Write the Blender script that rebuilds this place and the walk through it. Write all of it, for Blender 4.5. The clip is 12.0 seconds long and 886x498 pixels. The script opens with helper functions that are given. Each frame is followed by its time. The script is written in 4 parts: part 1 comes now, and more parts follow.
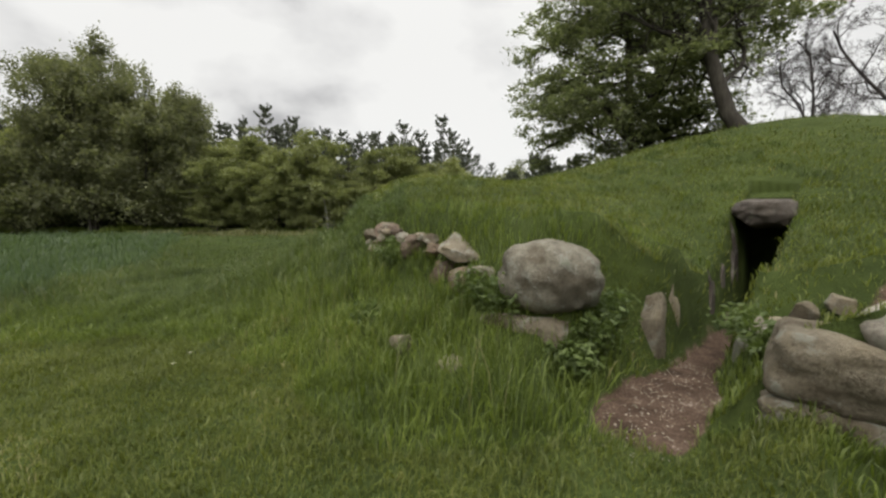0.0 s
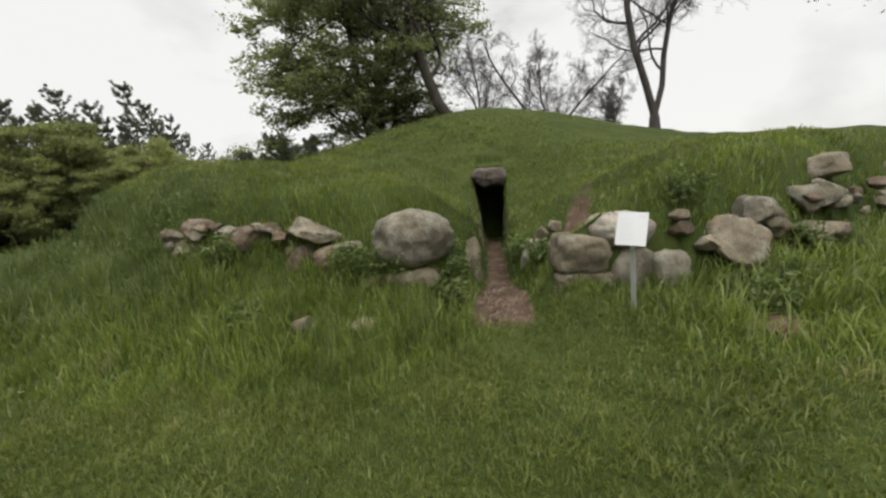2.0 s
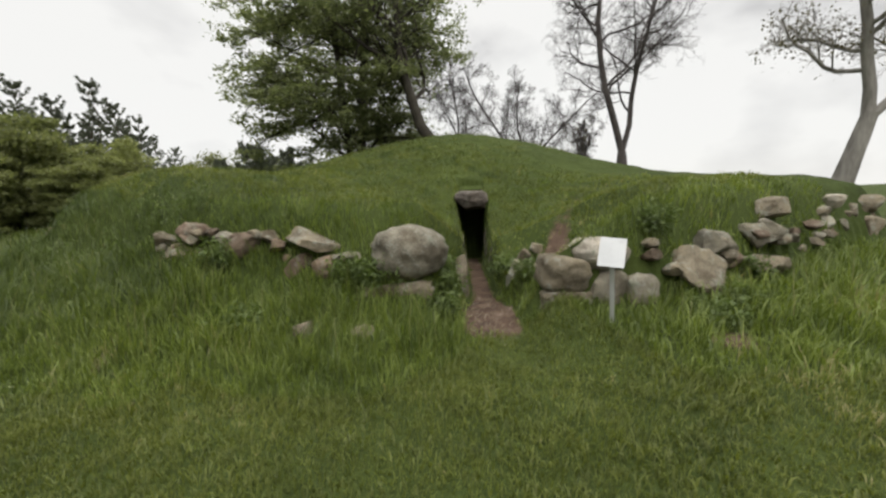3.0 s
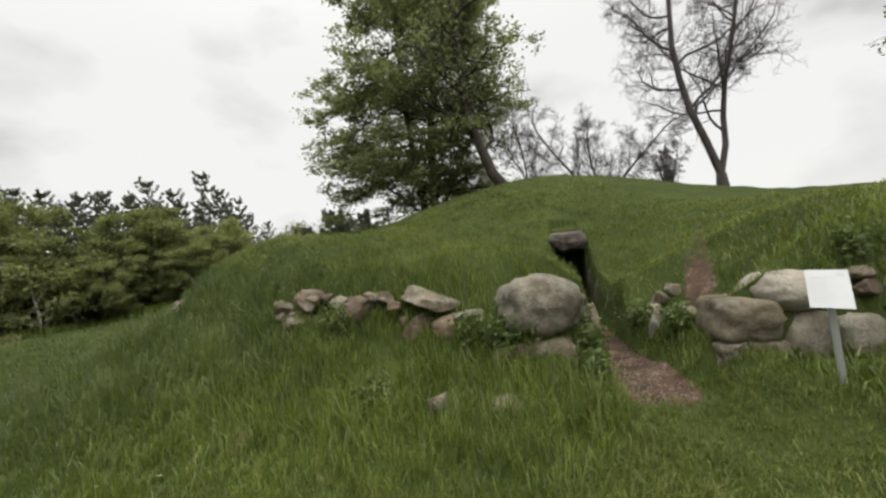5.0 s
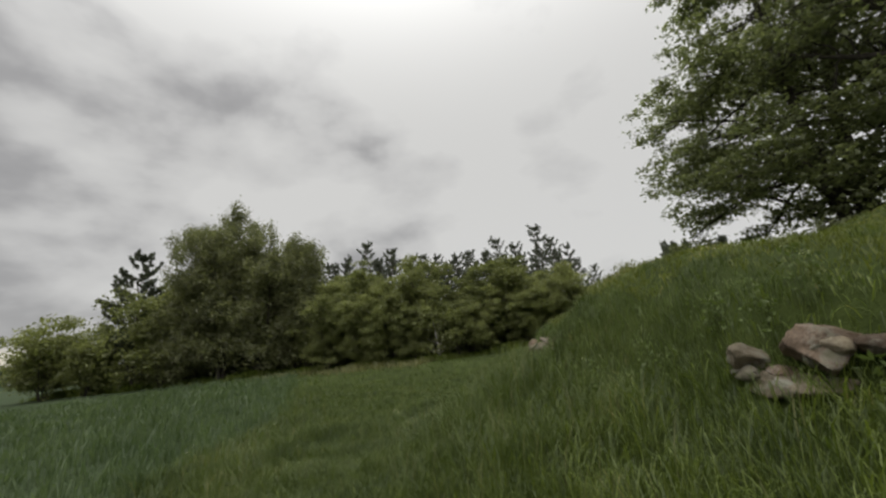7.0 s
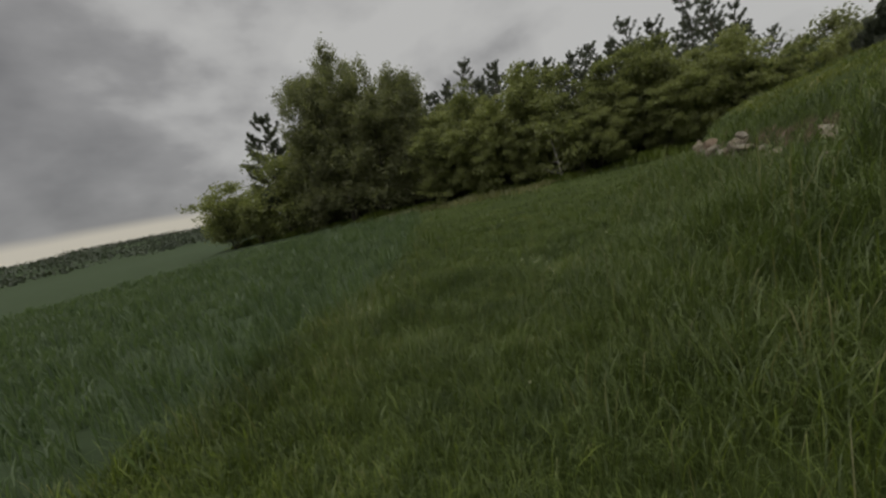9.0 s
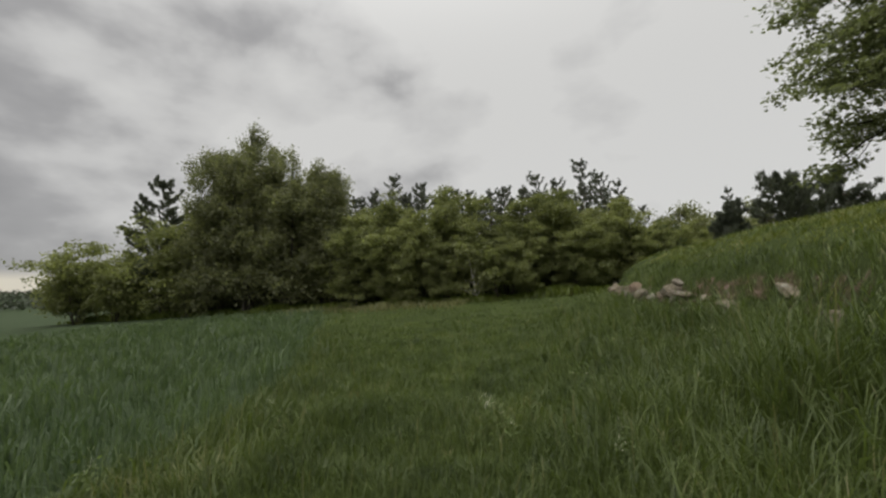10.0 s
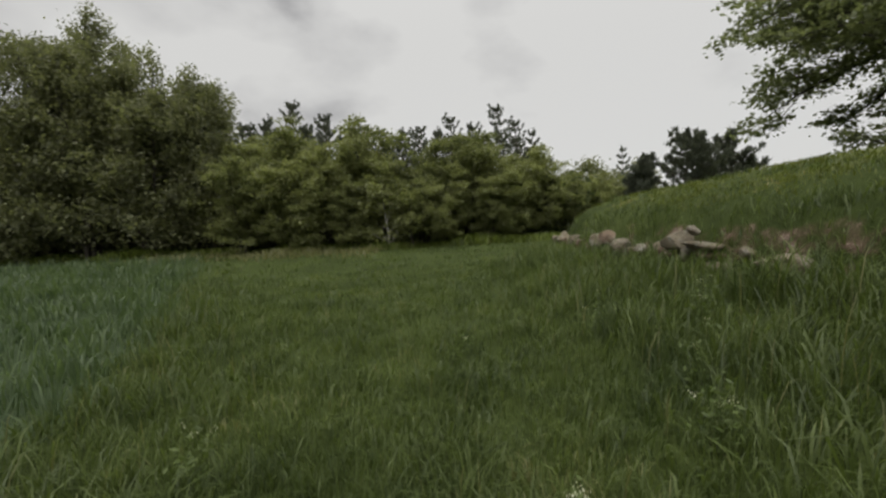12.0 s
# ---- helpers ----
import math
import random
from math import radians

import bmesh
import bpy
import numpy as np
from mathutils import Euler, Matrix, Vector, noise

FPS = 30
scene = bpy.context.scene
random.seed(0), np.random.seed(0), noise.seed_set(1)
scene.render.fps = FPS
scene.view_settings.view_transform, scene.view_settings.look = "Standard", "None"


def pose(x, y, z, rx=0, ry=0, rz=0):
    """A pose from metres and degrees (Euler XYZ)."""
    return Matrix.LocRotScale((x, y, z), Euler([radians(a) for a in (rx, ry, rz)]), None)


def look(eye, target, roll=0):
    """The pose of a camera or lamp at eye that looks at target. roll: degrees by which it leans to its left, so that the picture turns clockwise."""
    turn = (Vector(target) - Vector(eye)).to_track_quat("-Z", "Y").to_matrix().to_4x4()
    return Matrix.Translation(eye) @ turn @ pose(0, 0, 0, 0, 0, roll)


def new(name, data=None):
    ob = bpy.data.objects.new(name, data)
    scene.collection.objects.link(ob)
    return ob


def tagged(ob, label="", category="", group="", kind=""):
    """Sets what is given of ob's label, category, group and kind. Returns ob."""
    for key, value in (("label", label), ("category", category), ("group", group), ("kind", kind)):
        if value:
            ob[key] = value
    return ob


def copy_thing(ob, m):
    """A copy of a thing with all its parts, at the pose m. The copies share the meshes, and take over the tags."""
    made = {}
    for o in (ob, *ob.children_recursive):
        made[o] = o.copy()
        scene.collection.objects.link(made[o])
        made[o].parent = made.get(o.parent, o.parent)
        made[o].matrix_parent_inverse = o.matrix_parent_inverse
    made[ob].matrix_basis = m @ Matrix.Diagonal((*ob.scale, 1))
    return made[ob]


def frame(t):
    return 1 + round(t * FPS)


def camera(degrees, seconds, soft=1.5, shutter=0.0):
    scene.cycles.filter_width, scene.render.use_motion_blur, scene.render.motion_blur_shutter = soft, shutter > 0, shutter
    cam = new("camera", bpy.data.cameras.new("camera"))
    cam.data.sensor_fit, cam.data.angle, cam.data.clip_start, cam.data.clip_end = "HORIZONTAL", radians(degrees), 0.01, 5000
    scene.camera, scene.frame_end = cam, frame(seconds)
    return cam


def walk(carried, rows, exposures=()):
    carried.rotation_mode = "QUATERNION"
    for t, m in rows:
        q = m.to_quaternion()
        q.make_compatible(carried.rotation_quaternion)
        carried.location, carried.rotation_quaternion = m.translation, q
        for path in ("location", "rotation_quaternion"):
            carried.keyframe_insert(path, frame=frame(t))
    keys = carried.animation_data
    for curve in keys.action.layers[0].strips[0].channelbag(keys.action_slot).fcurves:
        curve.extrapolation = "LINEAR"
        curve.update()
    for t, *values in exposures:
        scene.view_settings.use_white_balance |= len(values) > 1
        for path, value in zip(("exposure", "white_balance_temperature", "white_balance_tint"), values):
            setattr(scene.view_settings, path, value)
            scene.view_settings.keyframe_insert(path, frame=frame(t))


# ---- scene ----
cam = camera(98.7, 12.0, soft=2.5)
walk(cam, [
    (0, pose(0, 0, 1.6, 85.8, -0, 0)),
    (0.5, pose(-0.224, 0.233, 1.709, 86.59, 0.26, -21.47)),
    (1, pose(-0.91, 0.241, 1.638, 80.5, -0.06, -21.85)),
    (1.5, pose(-1.288, 0.05, 1.709, 83.51, 2.29, -28.71)),
    (2, pose(-1.666, -0.248, 1.66, 80.59, 6.18, -38.83)),
    (2.5, pose(-2.128, -0.29, 1.663, 83.14, 3.11, -43.54)),
    (4.5, pose(-2.198, 0.091, 1.692, 85.05, 3.05, -37.45)),
    (5, pose(-2.422, 0.573, 1.754, 91.52, 7.93, -33.06)),
    (5.5, pose(-2.52, 1.158, 1.697, 94.73, 3.99, -19.73)),
    (6, pose(-2.618, 1.782, 1.778, 95.23, 10.66, 0.41)),
    (6.5, pose(-2.842, 2.465, 1.714, 104.13, 7.08, 9.11)),
    (8.5, pose(-3.92, 4.964, 1.713, 98.25, 12.25, 25.74)),
    (9, pose(-4.242, 5.603, 1.82, 81.19, 12.81, 29.84)),
    (9.5, pose(-4.802, 6.179, 1.82, 85.07, 10.27, 18.63)),
    (10, pose(-5.32, 6.946, 1.75, 95.76, 3.69, 16.28)),
    (10.5, pose(-5.754, 7.536, 1.763, 96.26, -0.9, 9.59)),
    (11, pose(-6.23, 8.096, 1.735, 91.74, 1.05, 7.54)),
    (11.5, pose(-6.482, 8.924, 1.731, 87.28, 0.9, 10.96)),
    (12, pose(-6.734, 9.764, 1.711, 87.1, 2.34, 1.83)),
], exposures=[(0, 0.38), (4.0, 0.42), (5.5, 0.34), (6.5, 0.12), (8.5, -0.74), (9.0, -0.56), (9.5, -0.22), (10.5, -0.12), (12, -0.06)])

# ---------------------------------------------------------------- world, sun
SUN_AZ, SUN_EL = 205.0, 48.0
world = bpy.data.worlds.new("overcast_sky")
scene.world = world
world.use_nodes = True


def node(nt, kind, **values):
    n = nt.nodes.new(kind)
    for key, v in values.items():
        if key.startswith("i_"):
            n.inputs[key[2:].replace("_", " ")].default_value = v
    return n


def math_node(nt, op, a, b=None, c=None):
    n = nt.nodes.new("ShaderNodeMath")
    n.operation = op
    for i, v in enumerate((a, b, c)):
        if v is None:
            continue
        if isinstance(v, (int, float)):
            n.inputs[i].default_value = v
        else:
            nt.links.new(v, n.inputs[i])
    return n.outputs[0]


def ramp(nt, fac, stops):
    n = nt.nodes.new("ShaderNodeValToRGB")
    els = n.color_ramp.elements
    while len(els) < len(stops):
        els.new(0.5)
    for e, (p, c) in zip(els, stops):
        e.position = p
        e.color = (*c, 1) if len(c) == 3 else c
    nt.links.new(fac, n.inputs[0])
    return n.outputs[0]


def mix_rgb(nt, fac, a, b, mode="MIX"):
    n = nt.nodes.new("ShaderNodeMix")
    n.data_type, n.blend_type = "RGBA", mode
    for sock, v in ((n.inputs[0], fac), (n.inputs[6], a), (n.inputs[7], b)):
        if isinstance(v, (int, float)):
            sock.default_value = v
        elif isinstance(v, tuple):
            sock.default_value = (*v, 1)
        else:
            nt.links.new(v, sock)
    return n.outputs[2]


def build_sky():
    nt = world.node_tree
    nt.nodes.clear()
    out = nt.nodes.new("ShaderNodeOutputWorld")
    bg = nt.nodes.new("ShaderNodeBackground")
    sky = nt.nodes.new("ShaderNodeTexSky")
    sky.sky_type, sky.sun_disc = "NISHITA", False
    sky.sun_elevation, sky.sun_rotation = radians(SUN_EL), radians(SUN_AZ)
    co = nt.nodes.new("ShaderNodeTexCoord")
    sep = nt.nodes.new("ShaderNodeSeparateXYZ")
    nt.links.new(co.outputs["Generated"], sep.inputs[0])
    squash = nt.nodes.new("ShaderNodeMapping")
    squash.inputs["Scale"].default_value = (1.0, 1.0, 1.7)
    squash.inputs["Location"].default_value = (5.3, 1.7, 2.4)
    nt.links.new(co.outputs["Generated"], squash.inputs[0])
    big = node(nt, "ShaderNodeTexNoise", i_Scale=3.1, i_Detail=5.0, i_Roughness=0.48, i_Distortion=0.1)
    nt.links.new(squash.outputs[0], big.inputs["Vector"])
    d = nt.nodes.new("ShaderNodeVectorMath")
    d.operation = "DOT_PRODUCT"
    nt.links.new(co.outputs["Generated"], d.inputs[0])
    # the deck is thinnest high in the north
    e, a = radians(52.0), radians(-8.0)
    d.inputs[1].default_value = (math.sin(a) * math.cos(e), math.cos(a) * math.cos(e), math.sin(e))
    glow = math_node(nt, "POWER", math_node(nt, "MAXIMUM", math_node(nt, "MULTIPLY_ADD", d.outputs["Value"], 0.5, 0.5), 0.0), 3.0)
    # the deck is heaviest over the fields in the west
    bank = nt.nodes.new("ShaderNodeVectorMath")
    bank.operation = "DOT_PRODUCT"
    nt.links.new(co.outputs["Generated"], bank.inputs[0])
    e, a = radians(14.0), radians(-60.0)
    bank.inputs[1].default_value = (math.sin(a) * math.cos(e), math.cos(a) * math.cos(e), math.sin(e))
    spread = node(nt, "ShaderNodeMapRange")
    spread.interpolation_type = "SMOOTHSTEP"
    nt.links.new(bank.outputs["Value"], spread.inputs["Value"])
    spread.inputs["From Min"].default_value, spread.inputs["From Max"].default_value, spread.inputs["To Max"].default_value = 0.87, 1.0, -0.06
    west = math_node(nt, "MULTIPLY_ADD", sep.outputs[0], 0.05, spread.outputs[0])
    dens = math_node(nt, "ADD", math_node(nt, "ADD", math_node(nt, "MULTIPLY_ADD", big.outputs["Fac"], 0.82, 0.10), math_node(nt, "MULTIPLY", glow, 0.16)), west)
    clouds = ramp(nt, dens, [(0.27, (0.30, 0.296, 0.30)), (0.45, (0.56, 0.553, 0.55)), (0.53, (0.84, 0.832, 0.815)), (0.62, (0.98, 0.972, 0.945))])
    # a clear strip under the deck in the far west
    low = ramp(nt, math_node(nt, "ADD", sep.outputs[2], math_node(nt, "MULTIPLY", big.outputs["Fac"], 0.03)),
               [(0.0, (1, 1, 1)), (0.075, (1, 1, 1)), (0.095, (0, 0, 0))])
    side = math_node(nt, "LESS_THAN", sep.outputs[0], -0.86)
    strip = math_node(nt, "MULTIPLY", low, side)
    clouds = mix_rgb(nt, strip, clouds, (1.0, 0.93, 0.78))
    sky_dim = mix_rgb(nt, 1.0, sky.outputs[0], (0.1, 0.1, 0.1), "MULTIPLY")
    whole = mix_rgb(nt, 0.06, clouds, sky_dim)
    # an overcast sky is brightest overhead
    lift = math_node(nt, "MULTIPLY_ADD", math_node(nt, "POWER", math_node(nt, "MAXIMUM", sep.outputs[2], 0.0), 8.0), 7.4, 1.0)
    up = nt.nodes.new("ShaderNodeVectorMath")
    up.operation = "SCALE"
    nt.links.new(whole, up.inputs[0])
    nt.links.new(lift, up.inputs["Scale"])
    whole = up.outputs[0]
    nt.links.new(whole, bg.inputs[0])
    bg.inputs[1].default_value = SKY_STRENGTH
    nt.links.new(bg.outputs[0], out.inputs[0])


SKY_STRENGTH = 0.74
build_sky()
sun = new("sun", bpy.data.lights.new("sun", "SUN"))
sun.data.energy, sun.data.angle, sun.data.color = 1.5, radians(40), (1.0, 0.97, 0.92)
_e, _a = radians(SUN_EL), radians(SUN_AZ)
sun.matrix_world = look((0, 0, 60), (-math.sin(_a) * math.cos(_e), -math.cos(_a) * math.cos(_e), 60 - math.sin(_e)))


# ---------------------------------------------------------------- materials
def material(name):
    m = bpy.data.materials.new(name)
    m.use_nodes = True
    nt = m.node_tree
    nt.nodes.clear()
    return m, nt, nt.nodes.new("ShaderNodeOutputMaterial")


def noise_tex(nt, vec, scale, detail=4.0, rough=0.55):
    n = node(nt, "ShaderNodeTexNoise", i_Scale=scale, i_Detail=detail, i_Roughness=rough)
    nt.links.new(vec, n.inputs["Vector"])
    return n.outputs["Fac"]


def bump(nt, height, strength, distance):
    b = node(nt, "ShaderNodeBump", i_Strength=strength, i_Distance=distance)
    nt.links.new(height, b.inputs["Height"])
    return b.outputs[0]


def position(nt):
    return nt.nodes.new("ShaderNodeNewGeometry").outputs["Position"]


def object_co(nt):
    return nt.nodes.new("ShaderNodeTexCoord").outputs["Object"]


def leaf_material(name, dark, light, patch=0.5, through_light=0.45, gloss=0.35, spread_by_plant=0.0, dry=None, fine=0.0):
    """Thin green leaves: colour varies from leaf to leaf and patch to patch, and light shines through."""
    m, nt, out = material(name)
    geo = nt.nodes.new("ShaderNodeNewGeometry")
    n1 = noise_tex(nt, geo.outputs["Position"], patch, 3.0)
    f = math_node(nt, "MULTIPLY_ADD", geo.outputs["Random Per Island"], 0.6, math_node(nt, "MULTIPLY_ADD", n1, 1.5, -0.55))
    if fine:
        f = math_node(nt, "ADD", f, math_node(nt, "MULTIPLY_ADD", noise_tex(nt, geo.outputs["Position"], fine, 3.0), 1.1, -0.55))
    info = nt.nodes.new("ShaderNodeObjectInfo")
    f = math_node(nt, "MULTIPLY_ADD", info.outputs["Random"], spread_by_plant, math_node(nt, "SUBTRACT", f, spread_by_plant / 2))
    stops = [(0.0, dark), (0.95, light)]
    if dry:
        stops = [(0.0, dark), (0.93, light), (1.0, dry)]
    col = ramp(nt, f, stops)
    p = node(nt, "ShaderNodeBsdfPrincipled", i_Roughness=0.5)
    p.inputs["Specular IOR Level"].default_value = gloss
    nt.links.new(col, p.inputs["Base Color"])
    tr = nt.nodes.new("ShaderNodeBsdfTranslucent")
    warm = mix_rgb(nt, 1.0, col, (1.08, 1.12, 0.72), "MULTIPLY")
    nt.links.new(warm, tr.inputs[0])
    mx = nt.nodes.new("ShaderNodeMixShader")
    mx.inputs[0].default_value = through_light
    nt.links.new(p.outputs[0], mx.inputs[1])
    nt.links.new(tr.outputs[0], mx.inputs[2])
    nt.links.new(mx.outputs[0], out.inputs[0])
    return m


def stone_material(name, base, second, lichen=0.5, rough=0.85):
    """Field stone: mottled grains, paler lichen blotches, darker damp stains."""
    m, nt, out = material(name)
    co = object_co(nt)
    info = nt.nodes.new("ShaderNodeObjectInfo")
    off = nt.nodes.new("ShaderNodeVectorMath")
    off.operation = "MULTIPLY_ADD"
    nt.links.new(info.outputs["Random"], off.inputs[0])
    off.inputs[1].default_value = (37.0, 51.0, 23.0)
    nt.links.new(co, off.inputs[2])
    vec = off.outputs[0]
    big = noise_tex(nt, vec, 2.6, 5.0, 0.6)
    fine = noise_tex(nt, vec, 38.0, 6.0, 0.7)
    col = mix_rgb(nt, ramp(nt, big, [(0.35, (0, 0, 0)), (0.65, (1, 1, 1))]), base, second)
    speck = ramp(nt, fine, [(0.36, (0.70, 0.68, 0.65)), (0.52, (1, 1, 1)), (0.68, (1.14, 1.13, 1.1))])
    col = mix_rgb(nt, 1.0, col, speck, "MULTIPLY")
    blot = noise_tex(nt, vec, 4.2, 10.0, 0.72)
    stain = noise_tex(nt, vec, 1.7, 7.0, 0.66)
    col = mix_rgb(nt, 1.0, col, ramp(nt, stain, [(0.36, (0.50, 0.46, 0.40)), (0.50, (0.94, 0.93, 0.90)), (0.66, (1.16, 1.11, 1.0))]), "MULTIPLY")
    mask = ramp(nt, blot, [(0.54, (0, 0, 0)), (0.60, (1, 1, 1))])
    col = mix_rgb(nt, math_node(nt, "MULTIPLY", mask, lichen), col, (0.30, 0.305, 0.265))
    moss = noise_tex(nt, vec, 4.2, 6.0, 0.6)
    mmask = ramp(nt, moss, [(0.60, (0, 0, 0)), (0.68, (1, 1, 1))])
    col = mix_rgb(nt, math_node(nt, "MULTIPLY", mmask, 0.45), col, (0.075, 0.085, 0.035))
    tint = math_node(nt, "MULTIPLY_ADD", info.outputs["Random"], 0.35, 0.82)
    hsv = nt.nodes.new("ShaderNodeHueSaturation")
    nt.links.new(col, hsv.inputs["Color"])
    nt.links.new(tint, hsv.inputs["Value"])
    p = node(nt, "ShaderNodeBsdfPrincipled", i_Roughness=rough)
    p.inputs["Specular IOR Level"].default_value = 0.25
    nt.links.new(hsv.outputs[0], p.inputs["Base Color"])
    h = math_node(nt, "MULTIPLY_ADD", fine, 0.35, blot)
    nt.links.new(bump(nt, h, 1.0, 0.055), p.inputs["Normal"])
    nt.links.new(p.outputs[0], out.inputs[0])
    return m


def bark_material(name, dark, light, scale=6.0, stretch=0.25):
    m, nt, out = material(name)
    mp = nt.nodes.new("ShaderNodeMapping")
    mp.inputs["Scale"].default_value = (1, 1, stretch)
    nt.links.new(position(nt), mp.inputs[0])
    a = noise_tex(nt, mp.outputs[0], scale, 6.0, 0.65)
    b = noise_tex(nt, position(nt), 0.9, 3.0)
    f = math_node(nt, "MULTIPLY_ADD", b, 0.6, math_node(nt, "MULTIPLY_ADD", a, 0.9, -0.3))
    col = ramp(nt, f, [(0.25, dark), (0.75, light)])
    p = node(nt, "ShaderNodeBsdfPrincipled", i_Roughness=0.9)
    p.inputs["Specular IOR Level"].default_value = 0.15
    nt.links.new(col, p.inputs["Base Color"])
    nt.links.new(bump(nt, a, 0.7, 0.03), p.inputs["Normal"])
    nt.links.new(p.outputs[0], out.inputs[0])
    return m


def plain_material(name, col, rough=0.5, metal=0.0, var=0.15, scale=12.0):
    m, nt, out = material(name)
    n = noise_tex(nt, object_co(nt), scale, 5.0)
    f = math_node(nt, "MULTIPLY_ADD", n, 2 * var, 1 - var)
    hsv = nt.nodes.new("ShaderNodeHueSaturation")
    hsv.inputs["Color"].default_value = (*col, 1)
    nt.links.new(f, hsv.inputs["Value"])
    p = node(nt, "ShaderNodeBsdfPrincipled", i_Roughness=rough, i_Metallic=metal)
    nt.links.new(hsv.outputs[0], p.inputs["Base Color"])
    nt.links.new(p.outputs[0], out.inputs[0])
    return m


def ground_material():
    """Turf over brown soil; the soil shows where the ground is worn or cut open."""
    m, nt, out = material("turf_and_soil")
    pos = position(nt)
    big = noise_tex(nt, pos, 0.35, 4.0)
    mid = noise_tex(nt, pos, 3.0, 5.0, 0.6)
    fine = noise_tex(nt, pos, 45.0, 4.0, 0.65)
    g = math_node(nt, "ADD", math_node(nt, "MULTIPLY", big, 0.5), math_node(nt, "MULTIPLY_ADD", mid, 0.4, math_node(nt, "MULTIPLY_ADD", fine, 0.5, -0.2)))
    grass = ramp(nt, g, [(0.3, (0.018, 0.026, 0.007)), (0.5, (0.034, 0.047, 0.011)), (0.72, (0.058, 0.074, 0.019))])
    soil = ramp(nt, math_node(nt, "MULTIPLY_ADD", mid, 0.5, math_node(nt, "MULTIPLY", fine, 0.5)),
                [(0.40, (0.030, 0.019, 0.013)), (0.49, (0.064, 0.042, 0.029)), (0.58, (0.100, 0.068, 0.049)), (0.64, (0.26, 0.22, 0.18))])
    crop = ramp(nt, g, [(0.3, (0.022, 0.034, 0.015)), (0.7, (0.046, 0.064, 0.030))])
    sa = nt.nodes.new("ShaderNodeAttribute")
    sa.attribute_name = "soil"
    ca = nt.nodes.new("ShaderNodeAttribute")
    ca.attribute_name = "crop"
    edge = math_node(nt, "ADD", sa.outputs["Fac"], math_node(nt, "MULTIPLY_ADD", mid, 0.9, -0.45))
    mask = ramp(nt, edge, [(0.42, (0, 0, 0)), (0.58, (1, 1, 1))])
    cm = ramp(nt, ca.outputs["Fac"], [(0.4, (0, 0, 0)), (0.6, (1, 1, 1))])
    col = mix_rgb(nt, cm, grass, crop)
    col = mix_rgb(nt, mask, col, soil)
    p = node(nt, "ShaderNodeBsdfPrincipled", i_Roughness=0.95)
    p.inputs["Specular IOR Level"].default_value = 0.1
    nt.links.new(col, p.inputs["Base Color"])
    nt.links.new(bump(nt, math_node(nt, "MULTIPLY_ADD", fine, 0.5, mid), 0.8, 0.05), p.inputs["Normal"])
    nt.links.new(p.outputs[0], out.inputs[0])
    return m


TURF = ground_material()
GRASS_TALL = leaf_material("tall_grass", (0.044, 0.066, 0.011), (0.178, 0.222, 0.043), 0.7, dry=(0.24, 0.22, 0.10), fine=4.0)
# Tall grass again, its colours lowered to dim the northern meadow
GRASS_DIMMED = leaf_material("meadow_grass", (0.034, 0.052, 0.014), (0.116, 0.150, 0.042), 0.7, dry=(0.18, 0.18, 0.08), fine=4.0)
GRASS_MOWN = leaf_material("mown_grass", (0.058, 0.073, 0.013), (0.152, 0.174, 0.036), 0.8, dry=(0.27, 0.24, 0.12), fine=6.0)
CROP = leaf_material("young_cereal", (0.046, 0.074, 0.033), (0.118, 0.160, 0.074), 0.5, fine=5.0)
WEED = leaf_material("weed_leaf", (0.045, 0.068, 0.018), (0.130, 0.172, 0.050), 2.0)
LEAF_BEECH = leaf_material("beech_leaf", (0.101, 0.117, 0.056), (0.222, 0.246, 0.128), 0.30, 0.55)
LEAF_HAZEL = leaf_material("hazel_leaf", (0.108, 0.123, 0.046), (0.250, 0.268, 0.112), 0.22, 0.55, spread_by_plant=0.3)
LEAF_BIRCH = leaf_material("birch_leaf", (0.096, 0.104, 0.052), (0.212, 0.222, 0.112), 0.25, 0.5)
LEAF_UNDERGROWTH = leaf_material("undergrowth_leaf", (0.042, 0.054, 0.020), (0.100, 0.118, 0.048), 0.4)
NEEDLE = leaf_material("pine_needle", (0.056, 0.066, 0.048), (0.118, 0.130, 0.096), 0.4, 0.35)
FAR_GREEN = leaf_material("far_foliage", (0.026, 0.036, 0.022), (0.055, 0.068, 0.038), 0.05, 0.2)
BUD = leaf_material("opening_bud", (0.085, 0.070, 0.045), (0.16, 0.14, 0.08), 0.5)
STALK = leaf_material("seed_stalk", (0.11, 0.118, 0.05), (0.22, 0.21, 0.10), 3.0)
WHITE_PETAL = leaf_material("white_petal", (0.42, 0.43, 0.28), (0.70, 0.70, 0.54), 5.0)
BARK = bark_material("grey_brown_bark", (0.030, 0.026, 0.021), (0.095, 0.085, 0.070))
BARK_BARE = bark_material("ash_bark", (0.042, 0.036, 0.034), (0.115, 0.102, 0.096))
# Bark colour lightened to hold the glare haze over the right-hand tree
BARK_HAZED = bark_material("haze_paled_bark", (0.15, 0.14, 0.125), (0.34, 0.32, 0.29))
BARK_PINE = bark_material("pine_bark", (0.035, 0.026, 0.020), (0.11, 0.075, 0.05))
BARK_BIRCH = bark_material("pale_birch_bark", (0.16, 0.15, 0.13), (0.48, 0.46, 0.42), 5.0, 2.0)
STONE_GREY = stone_material("grey_granite", (0.135, 0.124, 0.098), (0.225, 0.208, 0.168))
STONE_BROWN = stone_material("brown_granite", (0.126, 0.108, 0.078), (0.208, 0.180, 0.134))
